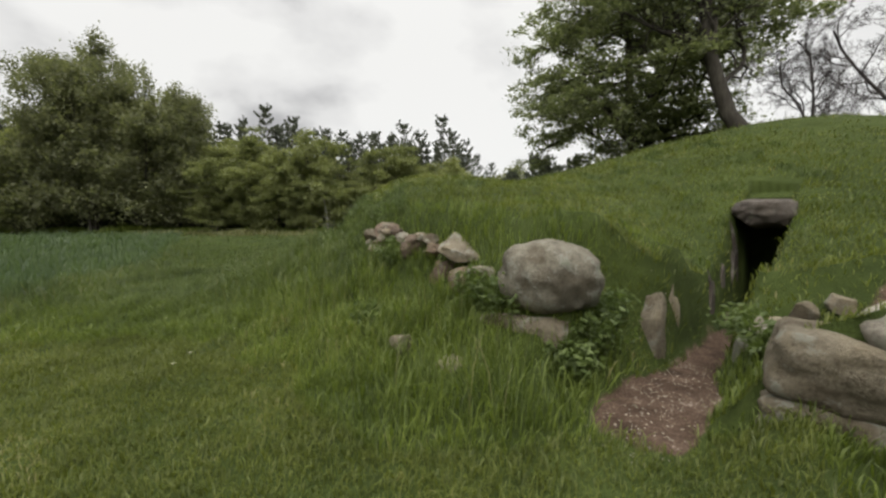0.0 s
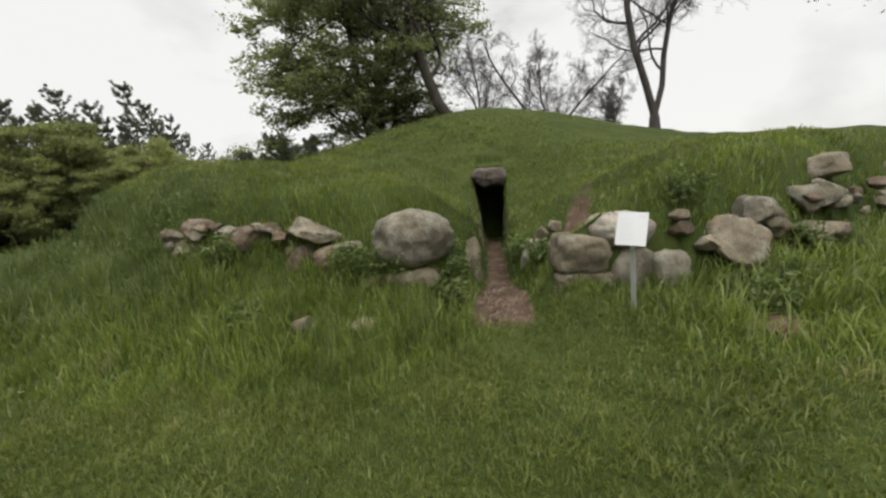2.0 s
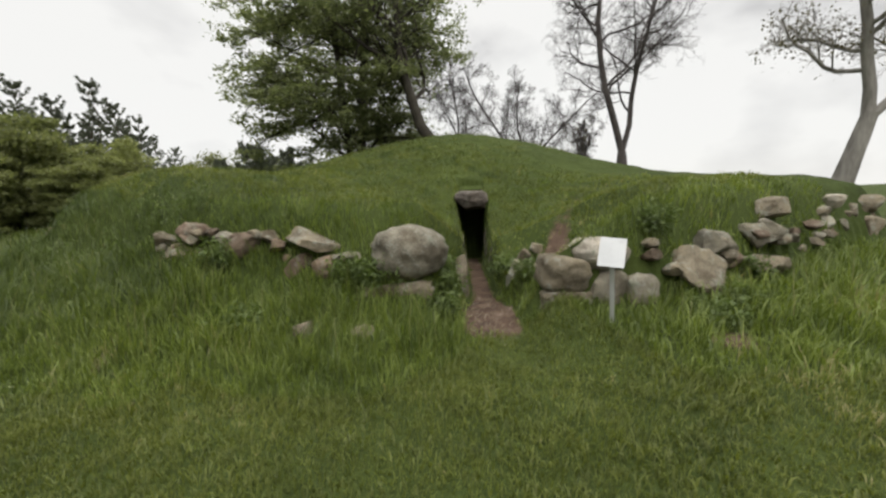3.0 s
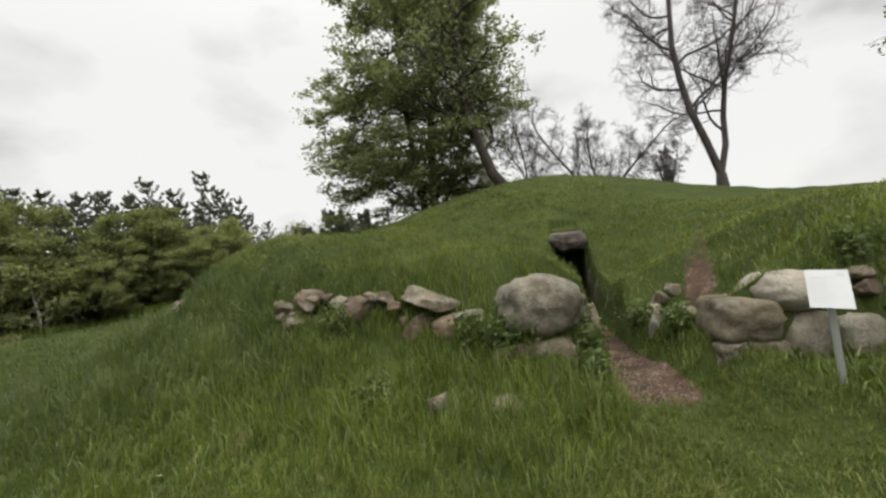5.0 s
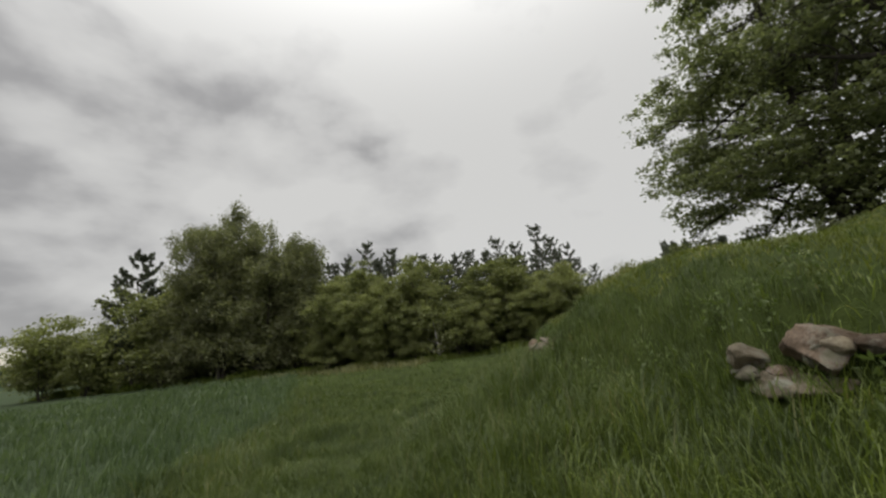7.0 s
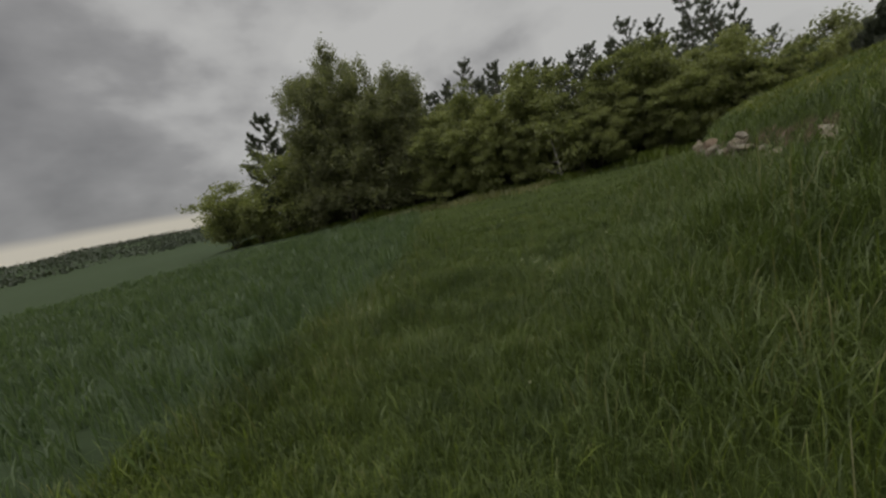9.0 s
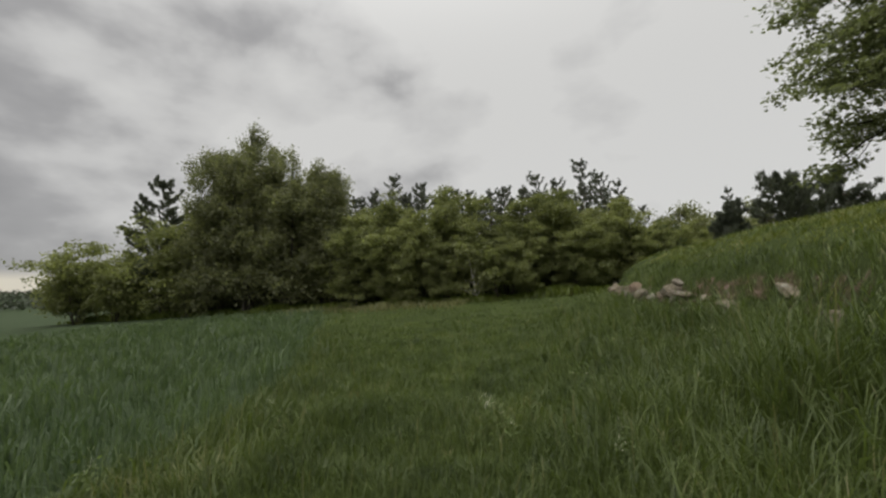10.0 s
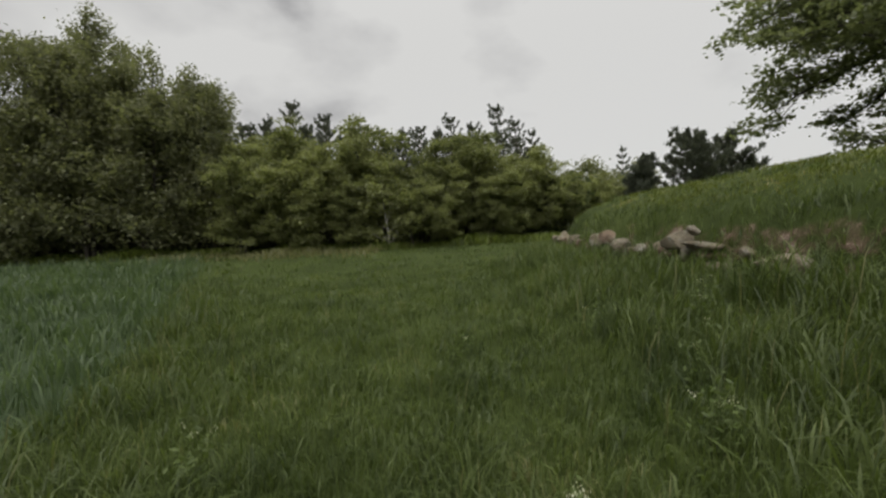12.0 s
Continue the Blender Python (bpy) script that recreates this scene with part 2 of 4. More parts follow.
STONE_RED = stone_material("reddish_granite", (0.108, 0.078, 0.057), (0.166, 0.127, 0.096), 0.3)
STONE_PALE = stone_material("pale_granite", (0.26, 0.235, 0.20), (0.36, 0.335, 0.29), 0.3)
# About half the tone of the other granites, for the passage stones
STONE_DARK = stone_material("dark_granite", (0.055, 0.046, 0.040), (0.11, 0.095, 0.082), 0.2)
SIGN_FACE = plain_material("sign_face", (0.35, 0.355, 0.355), 0.4, 0, 0.06)
STEEL = plain_material("galvanised_steel", (0.50, 0.51, 0.51), 0.45, 0.8, 0.12, 30)
INK = plain_material("faded_ink", (0.315, 0.32, 0.32), 0.6, 0, 0.2)


# ---------------------------------------------------------------- shape of the ground
KERB = [(14, -.9), (9, .1), (6, .7), (3.5, 1.4), (2.3, 2.4), (1.1, 3.8), (.3, 4.7), (-.1, 5.4), (-1, 6.5), (-1.5, 7.2), (-3.0, 10.3),
        (-2.3, 13.5), (-2.9, 16), (-3.2, 18.7), (-3.2, 22.5), (-2, 25), (1, 27.5), (8, 30), (16, 30), (24, 25), (27, 14), (25, 4), (20, -.6)]
PASSAGE, ALONG = np.array((1.75, 3.05)), np.array((0.712, 0.702))


def kerb_distance(x, y):
    """Metres inside the kerb of the mound; outside it, negative."""
    d, inside = np.full(np.shape(x), 1e9), np.zeros(np.shape(x), bool)
    for (ax, ay), (bx, by) in zip(KERB, KERB[1:] + KERB[:1]):
        ex, ey = bx - ax, by - ay
        t = np.clip(((x - ax) * ex + (y - ay) * ey) / (ex * ex + ey * ey), 0, 1)
        d = np.minimum(d, np.hypot(x - ax - t * ex, y - ay - t * ey))
        inside ^= ((ay > y) != (by > y)) & (x < ex * (y - ay) / (ey + 1e-12) + ax)
    return np.where(inside, d, -d)


def bell(x, y, cx, cy, s):
    return np.exp(-((x - cx) ** 2 + (y - cy) ** 2) / (2 * s * s))


def smooth(a, b, v):
    t = np.clip((v - a) / (b - a), 0, 1)
    return t * t * (3 - 2 * t)


def unevenness(x, y):
    return (0.05 * np.sin(x * 1.1 + 0.6 * y) * np.cos(y * 0.9 - 0.4 * x) + 0.025 * np.sin(x * 3.1 - y * 2.3) * np.sin(y * 2.9 + x)
            + 0.012 * np.sin(7.3 * x + 2.1 * y) * np.sin(6.1 * y - 3 * x))


def mound_height(x, y, d):
    e = np.maximum(d, 0)
    low = 0.24 * smooth(3, 4, y) * smooth(7.5, 6.5, y) + 0.55 * smooth(2.2, 4.0, x) * smooth(6, 3, y) + 0.22 * smooth(6, 8, y) * smooth(30, 25, y)
    return (1.20 - low * (1 - smooth(0.0, 0.55, e)) + 1.321 * (1 - np.exp(-e / 0.977)) + 2.95 * bell(x, y, 13.5, 15.43, 6.12) * (1 - np.exp(-e / 3))
            - 1.2 * bell(x, y, 5.6, 6.6, 3.05) * (1 - np.exp(-e / 1.5)) - 0.85 * bell(x, y, 4.0, 5.3, 1.5) * (1 - np.exp(-e / 0.6)) - 0.61 * bell(x, y, 14, 3, 5.3) * (1 - np.exp(-e / 1.5))
            + 0.35 * bell(x, y, -1.3, 9.5, 2.2) * (1 - np.exp(-e / 0.6)))


def crop_edge(y):
    return np.interp(y, (-50, 0, 8.4, 12, 15, 19, 29.5, 41, 60), (-23, -8.0, -9.2, -10.4, -11.5, -13.9, -20.6, -28, -40))


def passage_frame(x, y):
    dx, dy = x - PASSAGE[0], y - PASSAGE[1]
    return dx * ALONG[0] + dy * ALONG[1], dx * ALONG[1] - dy * ALONG[0]


def field_height(x, y):
    r = np.hypot(x, y)
    z = -0.16 * smooth(-2, -9, x) + 0.02 * np.clip(y - 15, 0, 40)
    z = z + 36 * smooth(300, 1100, r) * (0.8 + 0.4 * np.sin(np.arctan2(y, x) * 5)) * smooth(0.1, -0.4, x / (r + 1e-6)) - 0.6 * smooth(60, 200, r)
    return z


def ground_height(x, y, trench=True):
    x, y = np.asarray(x, float), np.asarray(y, float)
    d = kerb_distance(x, y)
    o = np.maximum(-d, 0)
    north = smooth(6.5, 9, y)
    amp = 0.78 + 0.30 * smooth(4.2, 6.4, y) - 0.12 * north
    outer = amp * np.exp(-o / (0.75 + 0.35 * smooth(4.5, 6.5, y) + 1.1 * north)) * (1 - smooth(1.4, 3.2 + 0.6 * north, o))
    ps, pv = passage_frame(x, y)
    front = smooth(1.0, 0.45, np.abs(pv)) * smooth(2.0, 1.0, ps)
    outer = outer * (1 - 0.9 * front) * (1 - 0.55 * smooth(1.7, 2.6, x))
    z = field_height(x, y) + np.where(d > 0, mound_height(x, y, d), outer) + unevenness(x, y) * smooth(80, 20, np.hypot(x, y))
    if trench:
        s, v = passage_frame(x, y)
        half = 0.22 + 0.14 * smooth(1.6, 0.4, s) + 0.06 * smooth(5.2, 6.2, s)
        side = np.maximum(0, np.abs(v) - half) * (1.6 + 6.5 * smooth(0.8, 2.0, s))
        cut = 0.02 - 0.025 * np.maximum(s, 0) + side
        # a worn hollow where a trodden line climbs beside the entrance
        tx = np.clip(x, 2.75, 4.6)
        hollow = 0.50 + 0.40 * (tx - 2.75) + 1.3 * np.maximum(0, np.hypot(x - tx, y - (2.95 + 0.36 * (tx - 2.75))) - 0.32)
        z = np.minimum(z, np.maximum(hollow, 0.45))
        z = np.minimum(z, 0.40 + 0.9 * np.maximum(0, np.hypot(x - 3.35, y - 3.50) - 0.42))
        z = np.where((s > -1.2) & (s < 7.9), np.minimum(z, np.where(s > 6.3, np.where(np.abs(v) < 0.36, cut, z), cut)), z)
    return z


def soil_mask(x, y):
    s, v = passage_frame(x, y)
    wide = 0.34 - 0.19 * smooth(0.4, 1.5, s)
    path = smooth(wide + 0.16, wide - 0.1, np.abs(v)) * smooth(-0.85, -0.3, s) * smooth(7.6, 7.2, s)
    # trodden line climbing from the passage, and bare banks behind the kerb
    ty = 2.95 + (x - 2.75) * 0.36
    trail = smooth(0.42, 0.08, np.abs(y - ty)) * smooth(2.5, 2.9, x) * (0.72 - 0.27 * smooth(3.6, 5.6, x)) * smooth(8.2, 7, x)
    d = kerb_distance(x, y)
    bank = smooth(-0.25, 0.1, d) * smooth(0.75, 0.3, d) * smooth(10.5, 12, y) * smooth(22, 17, y) * 0.48
    kerb = smooth(-0.40, -0.12, d) * smooth(0.30, 0.1, d) * 0.2 * smooth(8.0, 7.3, y) * smooth(9, 7, x)
    patch = bell(x, y, 2.75, 0.55, 0.30) * 0.8
    return np.maximum.reduce([path, trail, bank, kerb, patch])


def axis(lo, hi, fine, far):
    mid = np.arange(lo, hi, fine)
    out, step, v = [], fine, hi
    while v < far:
        out.append(v)
        step *= 1.16
        v += step
    out.append(far)
    low, step, v = [], fine, lo - fine
    while v > -far:
        low.append(v)
        step *= 1.16
        v -= step
    low.append(-far)
    return np.array(low[::-1] + list(mid) + out)


def mesh_from_arrays(name, verts, loops, sizes, mat, smooth_faces=True):
    me = bpy.data.meshes.new(name)
    me.vertices.add(len(verts))
    me.vertices.foreach_set("co", np.asarray(verts, np.float32).ravel())
    me.loops.add(len(loops))
    me.loops.foreach_set("vertex_index", np.asarray(loops, np.int32))
    me.polygons.add(len(sizes))
    starts = np.concatenate(([0], np.cumsum(sizes)[:-1]))
    me.polygons.foreach_set("loop_start", starts.astype(np.int32))
    me.polygons.foreach_set("loop_total", np.asarray(sizes, np.int32))
    me.polygons.foreach_set("use_smooth", np.full(len(sizes), smooth_faces))
    me.update(calc_edges=True)
    me.materials.append(mat)
    return me


def sheet(name, xs, ys, height, mat):
    X, Y = np.meshgrid(xs, ys)
    V = np.stack([X, Y, height(X, Y)], -1).reshape(-1, 3)
    n, m = len(xs), len(ys)
    i = (np.arange(m - 1)[:, None] * n + np.arange(n - 1)[None]).ravel()
    loops = np.stack([i, i + 1, i + n + 1, i + n], 1).ravel()
    return mesh_from_arrays(name, V, loops, np.full(len(i), 4), mat), V


me, GV = sheet("ground", axis(-13, 12, 0.11, 2600), axis(-4, 24, 0.11, 2600), ground_height, TURF)
for key, values in (("soil", soil_mask(GV[:, 0], GV[:, 1])), ("crop", 1.0 * (GV[:, 0] < crop_edge(GV[:, 1])) * ((GV[:, 1] < 41) | (GV[:, 0] < -64)))):
    me.attributes.new(key, "FLOAT", "POINT").data.foreach_set("value", values.astype(np.float32))
tagged(new("ground", me), "rough grass meadow with a turf-covered burial mound and trodden soil", "ground", kind="structure")


# ---------------------------------------------------------------- helpers for things
def link_mesh(name, me, parent=None, label=""):
    ob = new(name, me)
    if parent:
        ob.parent = parent
    if label:
        ob["label"] = label
    return ob


def part(name, bm, mat, parent=None, label=""):
    me = bpy.data.meshes.new(name)
    bm.to_mesh(me)
    bm.free()
    me.materials.append(mat)
    return link_mesh(name, me, parent, label)


# ---------------------------------------------------------------- grass
WALKED = [(0.3, 0.3), (-2.2, -0.1), (-2.5, 1.2), (-2.9, 2.6), (-4.0, 5.0), (-4.9, 6.3), (-5.9, 7.7), (-6.7, 9.8), (-7.0, 12.5)]
rng = np.random.default_rng(7)


def scatter(n, reach, near=0.25, power=1.0):
    """Places round the line walked, thinning out with distance; the distance too."""
    p = np.array(WALKED)
    seg = np.hypot(*(p[1:] - p[:-1]).T)
    k = rng.choice(len(seg), n, p=seg / seg.sum())
    t = rng.random(n)[:, None]
    base = p[k] * (1 - t) + p[k + 1] * t
    r = near + (reach - near) * rng.random(n) ** power
    a = rng.random(n) * 2 * np.pi
    return base[:, 0] + r * np.cos(a), base[:, 1] + r * np.sin(a), r


def wall_clear(x, y):
    return soil_mask(x, y) + 0.5 * (rng.random(len(x)) - 0.4) < 0.5


def blades(name, x, y, z, h, w, mat, droop, heading, bends=2):
    """Bent grass blades, each a tapering strip of quads that ends in a point."""
    n = len(x)
    lean = droop * (0.3 + rng.random(n)) * h
    lx, ly = np.cos(heading) * lean + 0.06 * h, np.sin(heading) * lean - 0.03 * h
    b = heading + np.pi / 2 + rng.normal(0, 0.6, n)
    wx, wy = np.cos(b) * w * 0.5, np.sin(b) * w * 0.5
    rows = ((0.0, 0.0, 0.8), (0.22, 0.5, 1.0), (0.62, 0.84, 0.7)) if bends == 2 else ((0.0, 0.0, 0.9), (0.4, 0.65, 0.9))
    c = 2 * len(rows) + 1
    V = np.empty((n, c, 3), np.float32)
    for k, (f, rise, wide) in enumerate(rows):
        cx, cy, cz = x + lx * f, y + ly * f, z + h * rise - (0.015 if k == 0 else 0.0)
        V[:, 2 * k] = np.stack([cx - wx * wide, cy - wy * wide, cz], 1)
        V[:, 2 * k + 1] = np.stack([cx + wx * wide, cy + wy * wide, cz], 1)
    V[:, c - 1] = np.stack([x + lx * 1.1, y + ly * 1.1, z + h * (1.0 - 0.35 * np.minimum(droop, 1) * rng.random(n))], 1)
    i = np.arange(n) * c
    order = [0, 1, 3, 2, 2, 3, 5, 4, 4, 5, 6] if bends == 2 else [0, 1, 3, 2, 2, 3, 4]
    loops = (i[:, None] + np.array(order)[None]).ravel()
    return mesh_from_arrays(name, V.reshape(-1, 3), loops, np.tile([4] * bends + [3], n), mat)


def tufted(x, y, r, per, gather):
    """Spreads each place into a tuft of blades that share a heading, a vigour and a droop."""
    n = len(x)
    k = np.repeat(np.arange(n), per)
    g = gather * (0.6 + 0.08 * r[k])
    head = rng.random(n) * 2 * np.pi
    vigour, droop = rng.uniform(0.6, 1.25, n), rng.uniform(0.4, 1.25, n)
    return (x[k] + rng.normal(0, 1, len(k)) * g, y[k] + rng.normal(0, 1, len(k)) * g, r[k],
            head[k] + rng.normal(0, 1.25, len(k)), vigour[k], droop[k])


def roof_height(x, y):
    """The turf that lies over the capstone."""
    s, v = passage_frame(x, y)
    return np.minimum(ground_height(x, y, trench=False) + 0.012, 2.03 + 0.3 * (s - 7.4))


def growth(x, y):
    """How high the grass stands."""
    d = kerb_distance(x, y)
    lawn = smooth(1.2, 2.3, -d) * smooth(8, 3, y)
    edge = smooth(2.6, 0.6, crop_edge(y) * -1 + x)
    slope = smooth(3.0, 1.5, -d) * (d < 0)
    h = 0.20 + (0.16 + 0.08 * smooth(6, 9, y)) * slope + 0.14 * edge
    h = np.where(d > 0, 0.10 + 0.15 * smooth(1.0, 0, d), h)
    h = h + 0.10 * smooth(0.9, 0.3, np.abs(d + 0.25)) * smooth(8.5, 10, y) * smooth(15.0, 14, y)
    # stones keep the grass low at the kerb
    h = h * (1 - 0.25 * smooth(0.55, 0.2, np.abs(d + 0.1)) * (1 - 0.8 * smooth(7.5, 9, y) * smooth(15.5, 14, y)))
    lawn = np.maximum(lawn, smooth(2.95, 2.4, y) * smooth(2.1, 1.4, x))
    h = h * (1 - 0.72 * lawn) * (1 - 0.55 * smooth(1.6, 0.6, np.hypot(x - 1.6, y - 1.9)))
    wave = np.sin(2.3 * x + 1.7 * y + np.sin(1.3 * y)) * np.sin(1.9 * y - 2.7 * x + np.sin(1.7 * x)) + 0.6 * np.sin(5.1 * x - 2.2 * y) * np.sin(4.3 * y + 3.1 * x)
    clump = 0.96 + 0.24 * wave
    return h * clump


def make_grass():
    x, y, r = scatter(GRASS_N // 9, 16, 0.3, 1.25)
    far_x, far_y, far_r = scatter(GRASS_N // 40, 42, 9, 0.9)
    x, y, r, head, vigour, droop = tufted(np.concatenate([x, far_x]), np.concatenate([y, far_y]), np.concatenate([r, far_r]), 9, 0.085)
    keep = wall_clear(x, y) & (x > crop_edge(y) - 0.3) & (y < 41) & ~((x > 10.5) & (y < 9))
    x, y, r, head, vigour, droop = (v[keep] for v in (x, y, r, head, vigour, droop))
    # single blades that close the lawn
    lx, ly = rng.uniform(-5, 3, 75000), rng.uniform(-2.5, 4.5, 75000)
    keep = wall_clear(lx, ly) & (growth(lx, ly) < 0.13)
    lx, ly = lx[keep], ly[keep]
    n = len(lx)
    x, y, r = np.concatenate([x, lx]), np.concatenate([y, ly]), np.concatenate([r, np.full(n, 2.5)])
    head, vigour, droop = np.concatenate([head, rng.random(n) * 6.28]), np.concatenate([vigour, rng.uniform(0.7, 1.2, n)]), np.concatenate([droop, rng.uniform(0.4, 1.0, n)])
    s, v = passage_frame(x, y)
    z = np.where((np.abs(v) < 0.48) & (s > 7.45) & (s < 8.25), roof_height(x, y), ground_height(x, y))
    h = growth(x, y)
    short = h < 0.11
    w = (0.0038 + 0.0011 * r)
    # north of about y 6.5 the dimmed grass colour takes over
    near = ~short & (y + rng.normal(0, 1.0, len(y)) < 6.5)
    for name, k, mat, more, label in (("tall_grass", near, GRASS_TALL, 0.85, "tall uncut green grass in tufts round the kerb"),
                                      ("meadow_grass", ~short & ~near, GRASS_DIMMED, 0.85, "tall meadow grass beside the field, its green toned down to dim it"),
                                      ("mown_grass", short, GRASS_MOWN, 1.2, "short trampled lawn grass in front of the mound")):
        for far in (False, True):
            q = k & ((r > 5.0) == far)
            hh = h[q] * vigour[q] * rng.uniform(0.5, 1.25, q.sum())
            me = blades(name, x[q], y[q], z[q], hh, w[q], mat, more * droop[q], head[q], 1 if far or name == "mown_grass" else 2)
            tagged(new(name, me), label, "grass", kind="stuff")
    # thin seed stalks standing over the tall grass
    x, y, r = scatter(3400, 14, 0.6, 1.1)
    d = kerb_distance(x, y)
    keep = (growth(x, y) > 0.2) & (x > crop_edge(y)) & wall_clear(x, y) & (np.abs(d) > 0.4)
    x, y, r = x[keep], y[keep], r[keep]
    me = blades("seed_stalks", x, y, ground_height(x, y), growth(x, y) * rng.uniform(1.2, 1.9, len(x)), 0.004 + 0.0006 * r, STALK, np.full(len(x), 0.3), rng.random(len(x)) * 6.28)
    tagged(new("seed_stalks", me), "pale thin seed stalks above the meadow grass", "grass", kind="stuff")
    x = rng.uniform(-62, 4, 26000)
    y = 40.6 + rng.normal(0, 0.9, len(x)) - 0.9 * rng.random(len(x)) * (np.sin(0.9 * x) + np.sin(0.37 * x + 1))
    gold = (x > -30) & (x < -12) & (rng.random(len(x)) < 0.35)
    y = np.where(gold, y - 7 * rng.random(len(x)) ** 2, y)
    h = rng.uniform(0.35, 1.0, len(x)) * (0.8 + 0.4 * np.sin(0.7 * x + 2) * np.sin(0.23 * x))
    for name, k, mat, label in (("rank_grass", ~gold, GRASS_TALL, "rank green grass along the foot of the wood"), ("dry_grass", gold, STALK, "pale dry grass stems before the wood")):
        me = blades(name, x[k], y[k], ground_height(x[k], y[k]), h[k] * (1 if name == "rank_grass" else 0.75), np.full(k.sum(), 0.055), mat, np.full(k.sum(), 0.6), rng.random(k.sum()) * 6.28, 1)
        tagged(new(name, me), label, "grass", kind="stuff")
    x, y, r = scatter(CROP_N // 6, 40, 1.0, 0.95)
    x, y, r, head, vigour, droop = tufted(x, y, r, 6, 0.05)
    keep = (x < crop_edge(y) + 0.2 * rng.normal(size=len(x))) & (y < 40)
    x, y, r, head, vigour, droop = (v[keep] for v in (x, y, r, head, vigour, droop))
    me = blades("cereal_crop", x, y, ground_height(x, y), vigour * rng.uniform(0.34, 0.52, len(x)), 0.009 + 0.0015 * r, CROP, 0.6 * droop, head, 1)
    tagged(new("cereal_crop", me), "bluish green young cereal crop in a field", "crop", kind="stuff")


GRASS_N, CROP_N = 400000, 200000
make_grass()


# ---------------------------------------------------------------- stones
def boulder(name, x, y, z, sx, sy, sz, turn=0.0, tilt=0.0, lean=0.0, seed=0, mat=None, rough=0.10, flats=5, label="", group="kerb stones of the mound", blocky=2.4):
    """A weathered field stone: a rounded block with worn flat faces and a pitted skin. Sizes are whole lengths."""
    bm = bmesh.new()
    bmesh.ops.create_icosphere(bm, subdivisions=4, radius=1.0)
    rnd = random.Random(seed)
    planes = []
    for _ in range(flats if flats < 4 else flats * 2):
        n = Vector((rnd.gauss(0, 1), rnd.gauss(0, 1), rnd.gauss(0, 0.8))).normalized()
        planes.append((n, rnd.uniform(0.52, 0.84)))
    off = Vector((seed * 3.7, seed * 1.3, seed * 2.1))
    for v in bm.verts:
        c = v.co.copy()
        k = sum(abs(a) ** blocky for a in c) ** (-1.0 / blocky)
        c *= k
        for n, lim in planes:
            over = c.dot(n) - lim
            if over > 0:
                c -= n * over * 0.97
        c *= 1 + rough * noise.noise(c * 1.3 + off) + rough * 0.65 * noise.noise(c * 3.1 + off) + rough * 0.32 * noise.noise(c * 7.5 + off) - rough * 0.5 * max(0.0, 0.16 - abs(noise.noise(c * 1.9 + off * 0.7))) / 0.16
        v.co = c
    reach = [max(abs(v.co[i]) for v in bm.verts) for i in range(3)]
    for v in bm.verts:
        v.co = Vector((v.co.x * sx / 2 / reach[0], v.co.y * sy / 2 / reach[1], v.co.z * sz / 2 / reach[2]))
    for f in bm.faces:
        f.smooth = True
    ob = part(name, bm, mat or STONE_GREY)
    ob.matrix_world = pose(x, y, z, tilt, lean, turn)
    return tagged(ob, label, "stone", group)


def along_passage(s, v):
    return PASSAGE[0] + s * ALONG[0] + v * ALONG[1], PASSAGE[1] + s * ALONG[1] - v * ALONG[0]


# kerb stones west of the passage
boulder("boulder", 1.10, 3.97, 1.03, 1.14, 0.95, 0.80, -45, 0, 6, 3, STONE_GREY, 0.12, 0, "large rounded grey granite boulder with lichen", blocky=2.1)
boulder("base_stone", 1.0, 4.08, 0.37, 1.08, 0.96, 0.66, -46, 0, 0, 205, STONE_BROWN, 0.09, 2, "low brown stone half sunk in grass under the boulder", blocky=4)
boulder("slab", 0.28, 5.12, 1.22, 1.02, 0.75, 0.30, -50, 8, 12, 8, STONE_BROWN, 0.09, 6, "tilted pale brown slab with a sharp edge", blocky=2.8)
boulder("support_stone", 0.06, 5.18, 0.86, 0.46, 0.45, 0.44, -50, 0, 5, 9, STONE_RED, 0.1, 5, "reddish stone under the tilted slab")
boulder("support_stone", 0.28, 4.82, 0.82, 0.44, 0.4, 0.42, -40, 0, -10, 10, STONE_RED, 0.12, 5, "reddish stone under the tilted slab")
boulder("slab", -0.50, 6.08, 1.17, 0.80, 0.5, 0.44, -50, -14, 0, 11, STONE_RED, 0.1, 5, "broad brown slab leaning back into the bank")
boulder("small_stone", -0.18, 5.68, 1.31, 0.32, 0.3, 0.22, -50, 0, 0, 12, STONE_BROWN, 0.12, 5, "small brown stone wedged in the kerb")
boulder("small_stone", -0.12, 5.56, 1.17, 0.28, 0.3, 0.24, -20, 0, 0, 13, STONE_RED, 0.12, 5, "small reddish stone wedged in the kerb")
boulder("small_stone", -0.33, 5.84, 1.35, 0.22, 0.2, 0.16, 10, 0, 0, 43, STONE_BROWN, 0.12, 5, "small brown stone wedged in the kerb")
boulder("kerb_stone", -0.98, 6.70, 1.40, 0.60, 0.5, 0.42, -52, 5, -6, 14, STONE_RED, 0.1, 6, "reddish brown angular stone lying on a flat slab", blocky=2.8)
boulder("small_stone", -1.32, 7.10, 1.33, 0.34, 0.35, 0.26, -50, 0, 0, 15, STONE_BROWN, 0.12, 5, "small brown stone at the end of a kerb group")
boulder("slab", -1.12, 6.85, 1.11, 0.78, 0.6, 0.20, -50, 0, 3, 16, STONE_BROWN, 0.09, 4, "thin flat brown slab under an angular stone", blocky=3)
